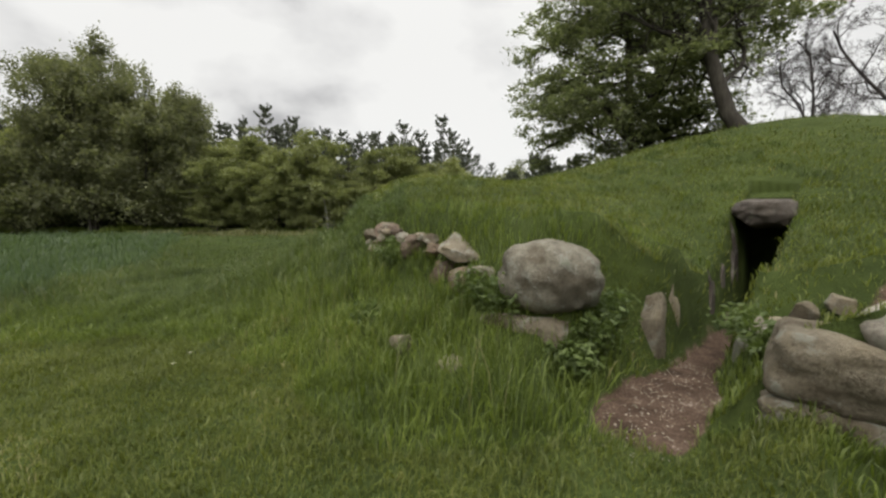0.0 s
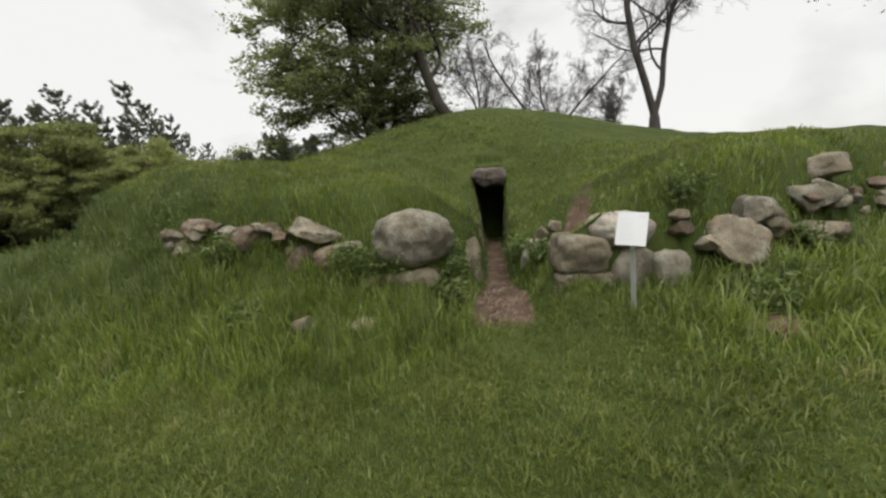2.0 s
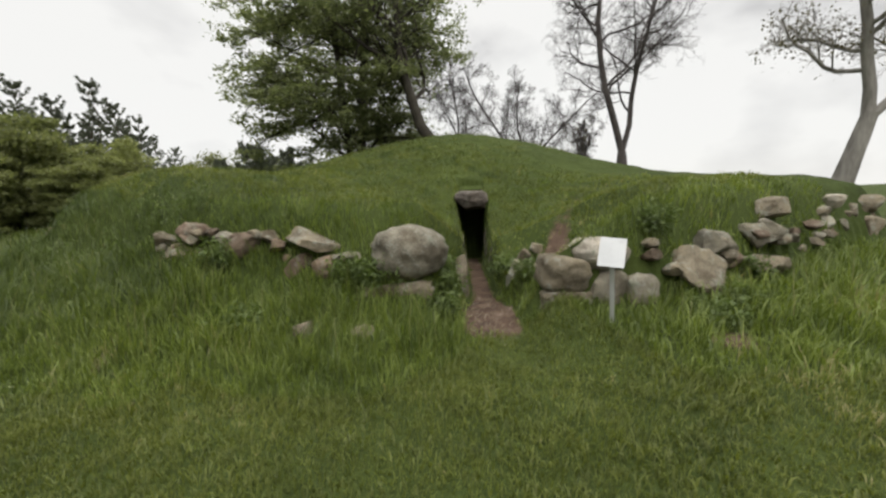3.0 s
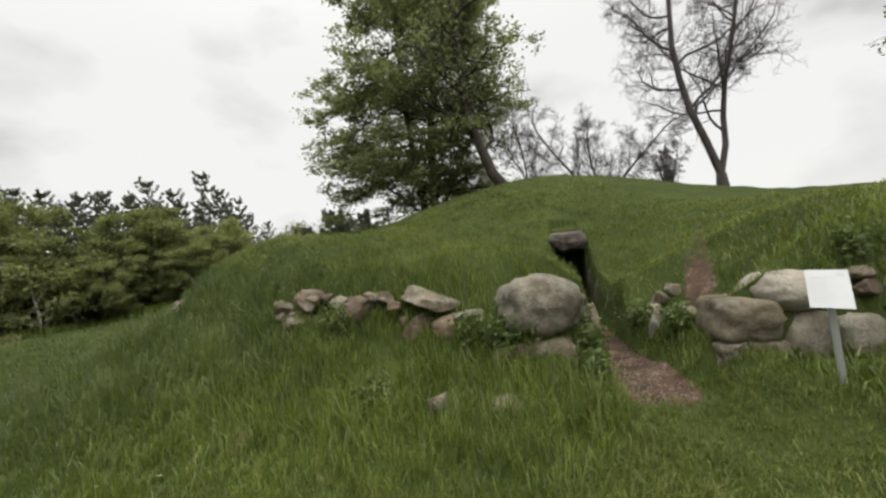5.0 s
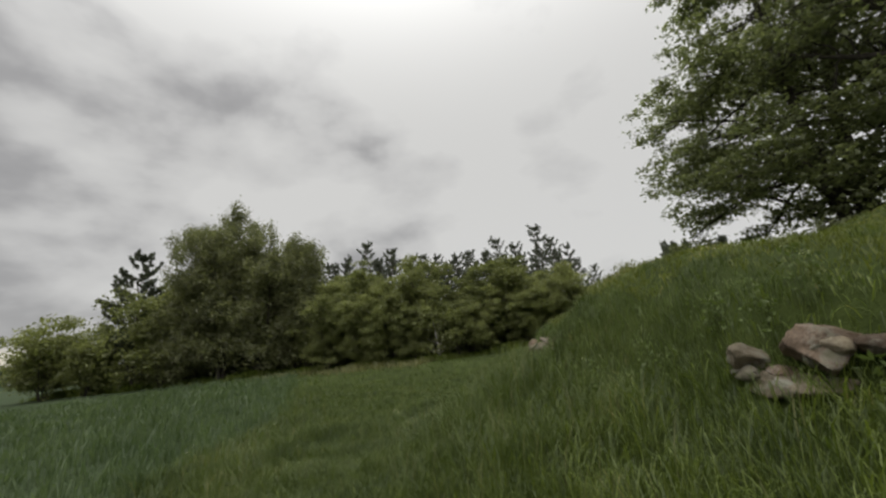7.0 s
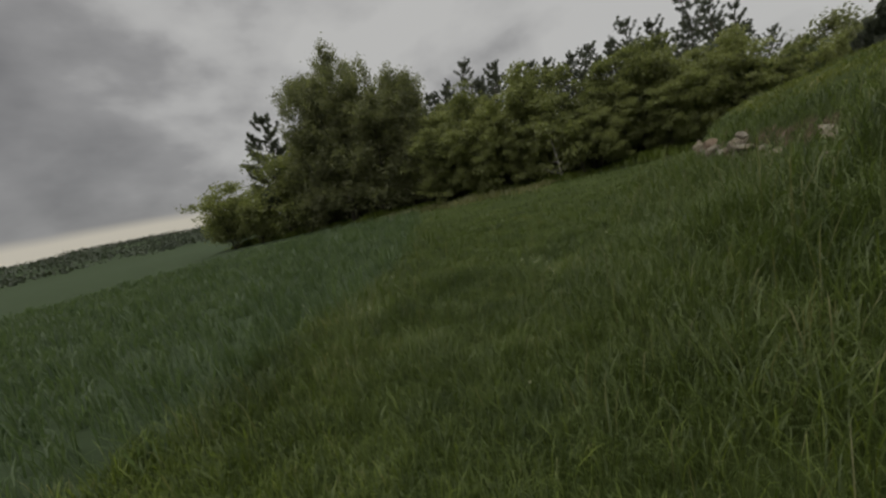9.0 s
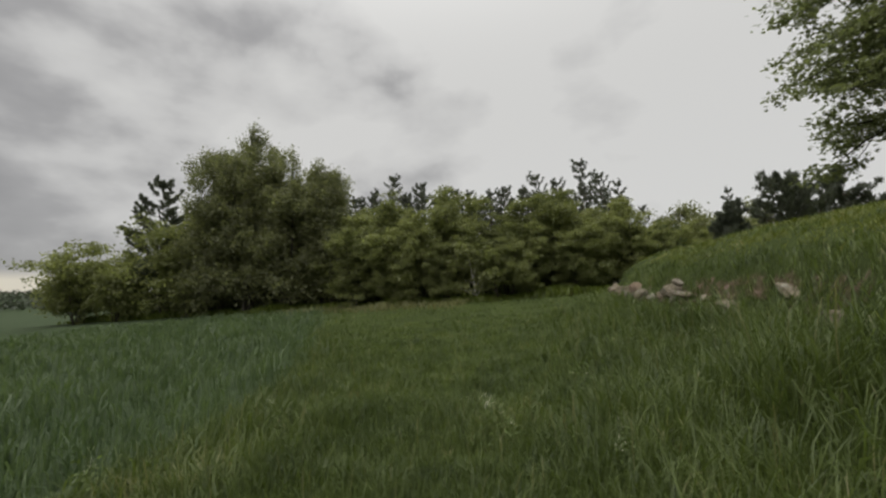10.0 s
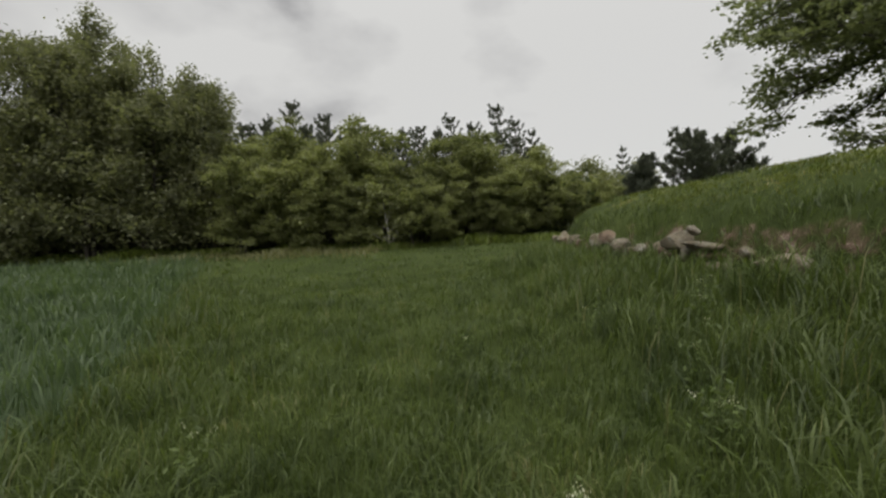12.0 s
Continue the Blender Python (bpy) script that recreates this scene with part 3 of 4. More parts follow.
boulder("small_stone", -0.80, 6.40, 0.93, 0.40, 0.3, 0.22, -50, 0, 0, 17, STONE_BROWN, 0.1, 4, "low stone sunk in tall grass")
def rubble(line, n, seed, low, high, sizes):
    """Small stones packed between the larger ones along a stretch of the kerb."""
    r = random.Random(seed)
    lengths = [math.dist(a, b) for a, b in zip(line, line[1:])]
    for k in range(n):
        t = (k + r.uniform(0.1, 0.9)) / n * sum(lengths)
        for (a, b), seg in zip(zip(line, line[1:]), lengths):
            if t <= seg:
                break
            t -= seg
        x, y = a[0] + (b[0] - a[0]) * t / seg, a[1] + (b[1] - a[1]) * t / seg
        w = r.uniform(*sizes)
        boulder("rubble_stone", x + r.uniform(-0.05, 0.08), y + r.uniform(0.02, 0.12), r.uniform(low, high), w, w * 0.8, w * r.uniform(0.5, 0.8), r.uniform(0, 180), 0, r.uniform(-12, 12), seed + k,
                r.choice((STONE_BROWN, STONE_RED, STONE_GREY)), 0.1, 4, "small rough stone packed into the turf kerb", "rubble of the kerb", 2.7)


rubble([(0.62, 4.38), (0.3, 4.75), (-0.05, 5.45)], 6, 500, 0.80, 1.05, (0.2, 0.34))
rubble([(-0.05, 5.45), (-1.0, 6.55), (-1.5, 7.25)], 11, 520, 1.05, 1.40, (0.16, 0.34))
rubble([(3.4, 1.35), (4.2, 1.08), (6.0, 0.62), (9.0, 0.02)], 18, 540, 0.40, 0.98, (0.20, 0.40))
rubble([(9.0, 0.25), (13.5, -0.6)], 7, 560, 0.6, 1.15, (0.35, 0.7))
rubble([(-2.6, 14.9), (-2.9, 16.2), (-3.15, 18.9), (-3.2, 22.4)], 16, 580, 1.0, 1.3, (0.22, 0.45))
# fallen stones on the slope
boulder("fallen_stone", -0.46, 4.02, 0.29, 0.26, 0.24, 0.22, 20, 0, 0, 18, STONE_BROWN, 0.1, 4, "small pale stone lying in the grass slope", "fallen stones")
boulder("fallen_stone", 0.08, 3.62, 0.17, 0.32, 0.3, 0.24, -30, 0, 0, 19, STONE_BROWN, 0.08, 3, "small brown stone lying in the grass slope", "fallen stones")
# kerb stones east of the passage
boulder("kerb_stone", 2.90, 2.10, 0.90, 0.84, 0.72, 0.48, -35, 0, 6, 20, STONE_PALE, 0.07, 0, "smooth pale rounded stone resting on a brown block", blocky=2.2)
boulder("kerb_stone", 2.54, 2.42, 0.66, 0.68, 0.7, 0.50, -42, 0, 7, 221, STONE_BROWN, 0.09, 0, "large brown stone block with a split edge", blocky=6)
boulder("base_stone", 2.52, 2.41, 0.29, 0.74, 0.7, 0.36, -42, 0, 4, 222, STONE_BROWN, 0.09, 0, "low brown stone under a split block", blocky=6)
boulder("kerb_stone", 3.22, 1.66, 0.38, 0.48, 0.45, 0.50, -30, 0, 0, 123, STONE_GREY, 0.09, 2, "square grey stone standing in grass", blocky=3.4)
boulder("kerb_stone", 2.96, 2.05, 0.40, 0.6, 0.6, 0.62, -30, 0, 0, 126, STONE_GREY, 0.09, 0, "grey stone under the pale rounded stone", blocky=4)
boulder("small_stone", 3.36, 1.56, 0.84, 0.32, 0.3, 0.22, -30, 0, 0, 25, STONE_RED, 0.1, 4, "small reddish stone at the kerb")
boulder("small_stone", 3.42, 1.56, 1.02, 0.26, 0.3, 0.18, -10, 0, 0, 26, STONE_BROWN, 0.1, 4, "small brown stone at the kerb")
boulder("slab", 3.98, 1.14, 0.55, 0.86, 0.5, 0.74, -18, -14, 24, 27, STONE_BROWN, 0.10, 2, "leaning brown slab with a slanting top", blocky=3.2)
boulder("kerb_stone", 4.46, 1.16, 0.90, 0.54, 0.5, 0.46, -15, 0, 0, 28, STONE_GREY, 0.09, 5, "lichen-spotted grey stone at the kerb")
boulder("kerb_stone", 4.88, 1.08, 0.86, 0.50, 0.5, 0.42, -15, 0, 8, 29, STONE_GREY, 0.1, 5, "lichen-spotted grey stone at the kerb")
boulder("kerb_stone", 5.78, 0.66, 0.46, 0.95, 0.6, 0.46, -10, 0, 0, 30, STONE_BROWN, 0.08, 4, "brown kerb stone half sunk in grass")
boulder("kerb_stone", 5.92, 0.86, 0.93, 0.58, 0.5, 0.46, -10, 0, 0, 31, STONE_GREY, 0.1, 5, "lichen-spotted grey stone on the bank")
boulder("kerb_stone", 6.42, 0.70, 0.96, 0.60, 0.5, 0.42, -10, 0, 0, 32, STONE_GREY, 0.1, 5, "lichen-spotted grey stone on the bank")
boulder("kerb_stone", 7.0, 0.75, 1.30, 1.0, 0.6, 0.44, -12, 0, -5, 33, STONE_BROWN, 0.08, 4, "long pale brown stone on the bank")
boulder("kerb_stone", 9.5, 0.2, 0.82, 0.60, 0.5, 0.46, -12, 0, 0, 34, STONE_GREY, 0.1, 4, "grey kerb stone in grass")
boulder("kerb_stone", 10.3, 0.05, 1.32, 0.56, 0.5, 0.34, -12, 0, 0, 35, STONE_PALE, 0.1, 4, "pale kerb stone on the bank")
boulder("kerb_stone", 12.8, -0.50, 0.56, 1.15, 0.7, 0.60, -12, 0, 0, 36, STONE_BROWN, 0.08, 4, "broad brown kerb stone")
boulder("kerb_stone", 13.2, -0.55, 1.10, 1.0, 0.7, 0.60, -12, 0, 0, 37, STONE_BROWN, 0.08, 4, "broad brown kerb stone on top of another")
# kerb stones of the long west side
boulder("kerb_stone", -3.15, 23.3, 1.16, 0.50, 0.4, 0.40, 90, 0, 0, 50, STONE_BROWN, 0.1, 4, "brown kerb stone at the far end")
boulder("kerb_stone", -3.15, 22.4, 1.27, 0.60, 0.5, 0.50, 90, 0, 0, 51, STONE_BROWN, 0.1, 5, "brown kerb stone at the far end")
boulder("kerb_stone", -3.1, 21.6, 1.13, 0.60, 0.5, 0.44, 90, 0, 0, 52, STONE_BROWN, 0.1, 5, "brown kerb stone at the far end")
boulder("kerb_stone", -3.12, 19.5, 1.27, 0.45, 0.45, 0.42, 90, 0, 0, 53, STONE_BROWN, 0.1, 5, "brown angular kerb stone")
boulder("kerb_stone", -3.08, 18.95, 1.39, 0.48, 0.45, 0.34, 80, 0, 10, 54, STONE_RED, 0.1, 5, "reddish kerb stone lying on others")
boulder("kerb_stone", -3.08, 18.2, 1.17, 0.85, 0.5, 0.40, 90, 0, 0, 55, STONE_BROWN, 0.08, 4, "broad brown kerb stone")
boulder("kerb_stone", -2.84, 16.6, 1.33, 0.80, 0.5, 0.40, 100, 0, 0, 56, STONE_BROWN, 0.08, 5, "broad brown kerb stone above a gap")
boulder("slab", -2.80, 15.95, 1.29, 0.78, 0.5, 0.14, 100, 6, -3, 57, STONE_BROWN, 0.1, 5, "thin brown slab lying across the kerb", blocky=3)
boulder("slab", -2.76, 15.8, 1.13, 0.70, 0.5, 0.13, 104, 4, 3, 58, STONE_RED, 0.1, 5, "thin reddish slab lying across the kerb", blocky=3)
boulder("kerb_stone", -2.80, 15.7, 0.93, 0.66, 0.4, 0.26, 100, 0, 4, 59, STONE_BROWN, 0.1, 4, "brown stone at the foot of thin slabs")
boulder("kerb_stone", -2.54, 14.8, 1.09, 0.75, 0.5, 0.30, 98, 0, 0, 60, STONE_BROWN, 0.09, 4, "brown kerb stone sunk in the bank")
boulder("small_stone", -2.80, 16.2, 1.53, 0.24, 0.2, 0.18, 20, 0, 0, 64, STONE_PALE, 0.1, 4, "small pale stone on the kerb")
boulder("slab", -2.15, 13.5, 1.37, 0.52, 0.24, 0.13, 94, 10, -30, 61, STONE_BROWN, 0.08, 5, "pale slanting slab sticking out of the bank", blocky=3.4)
boulder("kerb_stone", -2.50, 12.0, 1.13, 0.60, 0.4, 0.24, 92, 0, 0, 62, STONE_BROWN, 0.09, 4, "low brown kerb stone under the turf")
boulder("kerb_stone", -2.65, 11.2, 1.13, 0.46, 0.4, 0.30, 92, 0, 0, 63, STONE_BROWN, 0.09, 4, "low brown kerb stone under the turf")
boulder("kerb_stone", -2.78, 10.6, 1.05, 0.34, 0.4, 0.28, 92, 0, 0, 65, STONE_BROWN, 0.09, 4, "low brown kerb stone under the turf")


def passage_stones():
    g = "stones of the passage"
    for s, v, w, dp, h, turn, seed, mat, label in (
            (1.2, 0.50, 0.40, 0.30, 0.86, 40, 70, STONE_GREY, "grey upright stone beside the passage mouth"),
            (1.25, -0.46, 0.36, 0.4, 0.98, 40, 71, STONE_BROWN, "brown upright stone beside the passage mouth"),
            (1.85, -0.37, 0.75, 0.24, 1.02, 46, 72, STONE_BROWN, "brown upright side stone of the passage"),
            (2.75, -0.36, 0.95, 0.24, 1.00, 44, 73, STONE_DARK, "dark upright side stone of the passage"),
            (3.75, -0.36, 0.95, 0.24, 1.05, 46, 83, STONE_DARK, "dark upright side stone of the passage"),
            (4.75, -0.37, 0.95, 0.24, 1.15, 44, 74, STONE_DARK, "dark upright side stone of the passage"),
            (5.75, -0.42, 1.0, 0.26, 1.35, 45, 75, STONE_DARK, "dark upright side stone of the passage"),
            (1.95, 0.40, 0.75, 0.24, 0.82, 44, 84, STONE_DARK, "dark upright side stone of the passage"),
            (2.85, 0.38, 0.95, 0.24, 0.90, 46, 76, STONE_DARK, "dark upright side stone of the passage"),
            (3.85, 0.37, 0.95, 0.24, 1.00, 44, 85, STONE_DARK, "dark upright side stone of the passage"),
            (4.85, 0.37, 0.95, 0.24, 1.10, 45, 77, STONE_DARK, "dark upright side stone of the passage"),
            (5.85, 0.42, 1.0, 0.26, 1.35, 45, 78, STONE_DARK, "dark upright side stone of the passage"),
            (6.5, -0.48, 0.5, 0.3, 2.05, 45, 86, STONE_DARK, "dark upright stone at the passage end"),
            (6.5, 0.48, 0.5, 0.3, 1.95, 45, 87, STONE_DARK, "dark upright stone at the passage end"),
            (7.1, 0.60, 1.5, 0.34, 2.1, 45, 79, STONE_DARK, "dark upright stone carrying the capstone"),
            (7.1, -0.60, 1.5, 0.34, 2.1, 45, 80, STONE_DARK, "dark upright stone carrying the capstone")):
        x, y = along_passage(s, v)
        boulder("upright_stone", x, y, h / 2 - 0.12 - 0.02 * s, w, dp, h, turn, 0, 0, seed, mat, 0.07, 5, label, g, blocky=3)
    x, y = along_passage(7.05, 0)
    boulder("capstone", x, y, 1.76, 1.16, 1.8, 0.66, -45, 0, 0, 81, STONE_DARK, 0.12, 1, "dark capstone roofing the passage", g, blocky=4)
    for s, v, w, h, seed in ((1.25, 0.72, 0.34, 0.30, 90), (1.45, 0.98, 0.30, 0.26, 91), (1.75, 0.62, 0.36, 0.30, 92), (1.75, 0.92, 0.26, 0.22, 93), (2.05, 0.80, 0.34, 0.30, 94), (1.10, 1.05, 0.28, 0.22, 95), (2.15, 1.05, 0.26, 0.24, 96), (0.95, 0.80, 0.24, 0.18, 97)):
        x, y = along_passage(s, v)
        boulder("small_stone", x, y, float(ground_height(x, y)) + h * 0.25, w, w * 0.8, h, seed * 31, 0, 0, seed, STONE_RED if seed % 2 else STONE_BROWN, 0.1, 5, "small brown stone tumbled beside the passage path", g)


passage_stones()


def turf_cover():
    S, V = np.meshgrid(np.linspace(7.45, 8.3, 20), np.linspace(-0.50, 0.50, 20), indexing="ij")
    X, Y = along_passage(S, V)
    Z = roof_height(X, Y)
    i = (np.arange(19)[:, None] * 20 + np.arange(19)[None]).ravel()
    me = mesh_from_arrays("turf_roof", np.stack([X, Y, Z], -1).reshape(-1, 3), np.stack([i, i + 20, i + 21, i + 1], 1).ravel(), np.full(len(i), 4), TURF)
    ob = tagged(new("turf_roof", me), "strip of turf lying over the capstone", "turf", kind="structure")
    md = ob.modifiers.new("thick", "SOLIDIFY")
    md.thickness, md.offset = 0.06, -1


turf_cover()


def shell_grit():
    """Pale pebbles and shell bits strewn on the worn path."""
    n = 420
    s, v = rng.uniform(-0.8, 1.6, n), rng.normal(0, 0.24, n)
    x, y = along_passage(s, v)
    z = ground_height(x, y)
    k = rng.uniform(0.005, 0.013, n)
    o = np.array([(1, 0, 0), (-1, 0, 0), (0, 1, 0), (0, -1, 0), (0, 0, .6), (0, 0, -.6)])
    V = np.stack([x, y, z], 1)[:, None] + o[None] * k[:, None, None] * rng.uniform(0.6, 1.3, (n, 6, 1))
    f = np.array([(0, 2, 4), (2, 1, 4), (1, 3, 4), (3, 0, 4), (2, 0, 5), (1, 2, 5), (3, 1, 5), (0, 3, 5)])
    loops = (np.arange(n)[:, None, None] * 6 + f[None]).ravel()
    me = mesh_from_arrays("path_grit", V.reshape(-1, 3), loops, np.full(n * 8, 3), STONE_PALE, False)
    tagged(new("path_grit", me), "pale grit and pebbles strewn on a soil path", "gravel", kind="stuff")


shell_grit()


# ---------------------------------------------------------------- the information sign
def box(bm, size, m):
    r = bmesh.ops.create_cube(bm, size=1.0, matrix=m @ Matrix.Diagonal((*size, 1)))
    return r["verts"]


def info_sign(x, y, turn):
    z = float(ground_height(x, y))
    base = tagged(new("info_sign"), "white reading board tilted on a steel post in grass", "sign")
    base.matrix_world = pose(x, y, z, 0, 0, turn)
    bm = bmesh.new()
    box(bm, (0.05, 0.03, 0.90), pose(0, 0.02, 0.35))
    bmesh.ops.bevel(bm, geom=bm.edges[:], offset=0.005, segments=2, affect="EDGES")
    part("post", bm, STEEL, base, "galvanised flat steel post")
    tilt = pose(0, 0, 0.83, 54, 0, 0) @ pose(0, 0, 0, 0, 0, -6)
    bm = bmesh.new()
    box(bm, (0.28, 0.38, 0.012), tilt)
    bmesh.ops.bevel(bm, geom=bm.edges[:], offset=0.003, segments=2, affect="EDGES")
    panel = part("panel", bm, SIGN_FACE, base, "plain white board")
    bm = bmesh.new()
    box(bm, (0.22, 0.05, 0.02), tilt @ pose(0, 0, -0.017))
    part("bracket", bm, STEEL, base)
    r = random.Random(4)
    for k in range(9):
        w = r.uniform(0.10, 0.15)
        bm = bmesh.new()
        box(bm, (w, 0.004, 0.001), tilt @ pose(-0.115 + w / 2, 0.11 - 0.03 * k, 0.0068))
        part("text_line", bm, INK, panel)
    bm = bmesh.new()
    box(bm, (0.05, 0.035, 0.001), tilt @ pose(0.085, 0.14, 0.0068))
    part("emblem", bm, INK, panel)


info_sign(2.15, 1.56, -66)


# ---------------------------------------------------------------- trees
def grow(r, p, way, length, radius, level, spec, limbs, tips):
    """A branch and, from it, its branches; limbs collects (points, radii, level), tips the twig ends with their way."""
    steps = spec["steps"][level]
    pts, rad = [np.array(p)], [radius]
    way = np.array(way, float)
    for k in range(steps):
        way = way + r.normal(0, spec["wobble"][level], 3) + np.array((0, 0, spec["rise"][level]))
        way /= np.linalg.norm(way)
        pts.append(pts[-1] + way * length / steps)
        rad.append(radius * (1 - (1 - spec["taper"]) * (k + 1) / steps))
    limbs.append((pts, rad, level))
    if level == len(spec["count"]) - 1:
        tips.append((pts[len(pts) // 2], way))
    if level == len(spec["count"]):
        tips.append((pts[-1], way))
        tips.append((pts[len(pts) // 2], way))
        return
    n = spec["count"][level]
    for k in range(n):
        f = spec["from"][level] + (1 - spec["from"][level]) * (k + r.random()) / n
        i = min(int(f * steps), steps - 1)
        q = pts[i] + (pts[i + 1] - pts[i]) * (f * steps - i)
        d = pts[i + 1] - pts[i]
        d = d / np.linalg.norm(d)
        side = np.cross(d, r.normal(size=3))
        side[2] *= spec.get("flatten", 1.0) if level else 1.0
        side /= np.linalg.norm(side) + 1e-9
        ang = np.radians(r.uniform(*spec["angle"][level]))
        w = d * np.cos(ang) + side * np.sin(ang)
        shrink = spec["ratio"][level] * r.uniform(0.84, 1.1) * spec["shape"](f) if level == 0 else spec["ratio"][level] * r.uniform(0.7, 1.2) * (1.15 - 0.6 * f)
        grow(r, q, w, length * shrink, max(radius * spec["thin"] * (1.1 - 0.6 * f), 0.0075), level + 1, spec, limbs, tips)
    tips.append((pts[-1], way))


def limb_mesh(name, limbs, mat, sides=(8, 6, 4, 3, 3)):
    """Tapering tubes along all the given limbs, as one mesh."""
    verts, loops, base, groups = [], [], 0, {}
    for pts, rad, level in limbs:
        groups.setdefault((len(pts), sides[min(level, 4)]), []).append((pts, rad))
    for (n, k), rows in groups.items():
        P = np.array([p for p, _ in rows], float)
        R = np.array([q for _, q in rows], float)
        T = np.gradient(P, axis=1)
        T /= np.linalg.norm(T, axis=2, keepdims=True) + 1e-9
        A = np.cross(T, np.array((0.31, 0.77, 0.55)))
        A /= np.linalg.norm(A, axis=2, keepdims=True) + 1e-9
        B = np.cross(T, A)
        a = np.arange(k) * 2 * np.pi / k
        ring = P[:, :, None] + R[:, :, None, None] * (A[:, :, None] * np.cos(a)[None, None, :, None] + B[:, :, None] * np.sin(a)[None, None, :, None])
        verts.append(ring.reshape(-1, 3))
        m, i, j = np.meshgrid(np.arange(len(rows)), np.arange(n - 1), np.arange(k), indexing="ij")
        o, j2 = base + m * n * k + i * k, (j + 1) % k
        loops.append(np.stack([o + j, o + j2, o + k + j2, o + k + j], -1).ravel())
        base += len(rows) * n * k
    loops = np.concatenate(loops)
    return mesh_from_arrays(name, np.concatenate(verts), loops, np.full(len(loops) // 4, 4), mat)


def leaf_mesh(name, r, centres, n, spread, size, mat, flat=0.5, ways=None, stretch=1.5):
    """n leaves strewn about the given twig ends, each a folded diamond."""
    C = np.array(centres)
    k = r.integers(0, len(C), n)
    P = C[k] + r.normal(0, 1, (n, 3)) * np.array(spread)
    N = r.normal(0, 1, (n, 3)) * (1 - flat) + np.array((0, 0, 1.0)) * flat
    N /= np.linalg.norm(N, axis=1)[:, None]
    A = np.cross(N, r.normal(0, 1, (n, 3)))
    A /= np.linalg.norm(A, axis=1)[:, None] + 1e-9
    if ways is not None:
        A = np.array(ways)[k] + A * 0.6
        A /= np.linalg.norm(A, axis=1)[:, None]
    B = np.cross(N, A)
    L = (size * r.uniform(0.6, 1.35, n))[:, None]
    V = np.empty((n, 4, 3))
    V[:, 0], V[:, 2] = P - A * L * 0.5 * stretch, P + A * L * 0.5 * stretch
    V[:, 1] = P + B * L * 0.42 - N * L * 0.12
    V[:, 3] = P - B * L * 0.42 - N * L * 0.12
    loops = (np.arange(n)[:, None] * 4 + np.array((0, 1, 2, 3))[None]).ravel()
    return mesh_from_arrays(name, V.reshape(-1, 3), loops, np.full(n, 4), mat, False)


def tree(name, label, x, y, height, spec, leaves, leaf_size, spread, leaf_mat, bark, seed, lean=(0, 0), stems=1, radius=0.3, group="", sink=0.3, flat=0.5, scale_xy=1.0, turn=0.0, leaf_from=-9.0, fork=0.0, part_way=(0.0, 0.2, 0.0, -0.23)):
    r = np.random.default_rng(seed)
    limbs, tips = [], []
    crotch = np.array((lean[0] * fork, lean[1] * fork, fork))
    if fork:
        foot = np.array((-lean[0], -lean[1], -1.0)) * sink
        limbs.append(([foot, crotch * 0.35, crotch * 0.75, crotch * 1.03], [radius * 1.75, radius * 1.45, radius * 1.3, radius * 1.12], 0))
    for s in range(stems):
        a = 2 * np.pi * (s + r.random()) / stems
        off = (0.0, 0.0) if stems == 1 else (0.45 * np.cos(a) * radius * 3, 0.45 * np.sin(a) * radius * 3)
        tilt = 0.0 if stems == 1 else spec.get("splay", 0.15)
        way = np.array((lean[0] + tilt * np.cos(a), lean[1] + tilt * np.sin(a), 1.0))
        if fork:
            dx, dy = part_way[:2] if s == 0 else part_way[2:]
            off, way = (0, 0), np.array((0.3 * lean[0] + dx + r.normal(0, 0.05), 0.3 * lean[1] + dy, 1.0))
        grow(r, tuple(crotch * 0.93) if fork else (off[0], off[1], -sink), way / np.linalg.norm(way), height * (r.uniform(0.74, 0.98) if s else 1.0), radius * (0.8 if s else 1), 0, spec, limbs, tips)
    base = tagged(new(name), label, "tree", group)
    base.matrix_world = pose(x, y, float(ground_height(x, y)), 0, 0, turn) @ Matrix.Diagonal((scale_xy, scale_xy, 1, 1))
    link_mesh("trunk", limb_mesh("trunk", [l for l in limbs if l[2] == 0], bark), base)
    rest = [l for l in limbs if l[2] > 0]
    if rest:
        tagged(link_mesh("branching", limb_mesh("branching", rest, bark), base), kind="stuff")
    if leaves:
        tp = [t for t in tips if t[0][2] > leaf_from]
        link_mesh("crown", leaf_mesh("crown", r, [t[0] for t in tp], leaves, spread, leaf_size, leaf_mat, flat), base)
    return base


BROAD = dict(steps=(9, 6, 4, 2), wobble=(0.05, 0.12, 0.16, 0.2), rise=(0.02, 0.0, -0.02, -0.03), taper=0.25, count=(54, 8, 5), **{"from": (0.03, 0.2, 0.15)},
             angle=((64, 110), (30, 65), (30, 70)), ratio=(0.41, 0.44, 0.48), thin=0.34, shape=lambda f: np.interp(f, (0, 0.05, 0.1, 0.4, 0.6, 0.8, 1), (0.58, 0.72, 0.80, 0.84, 0.82, 0.66, 0.4)), splay=0.10, flatten=0.3)
BARE = dict(steps=(9, 9, 7, 4, 3), wobble=(0.14, 0.25, 0.36, 0.42, 0.45), rise=(0.02, 0.09, 0.05, 0.02, 0.0), taper=0.3, count=(14, 9, 6, 5), **{"from": (0.16, 0.2, 0.15, 0.1)},
            angle=((40, 78), (30, 68), (32, 68), (30, 70)), ratio=(0.40, 0.52, 0.55, 0.6), thin=0.45, shape=lambda f: 1.2 - 0.7 * f, splay=0.22)
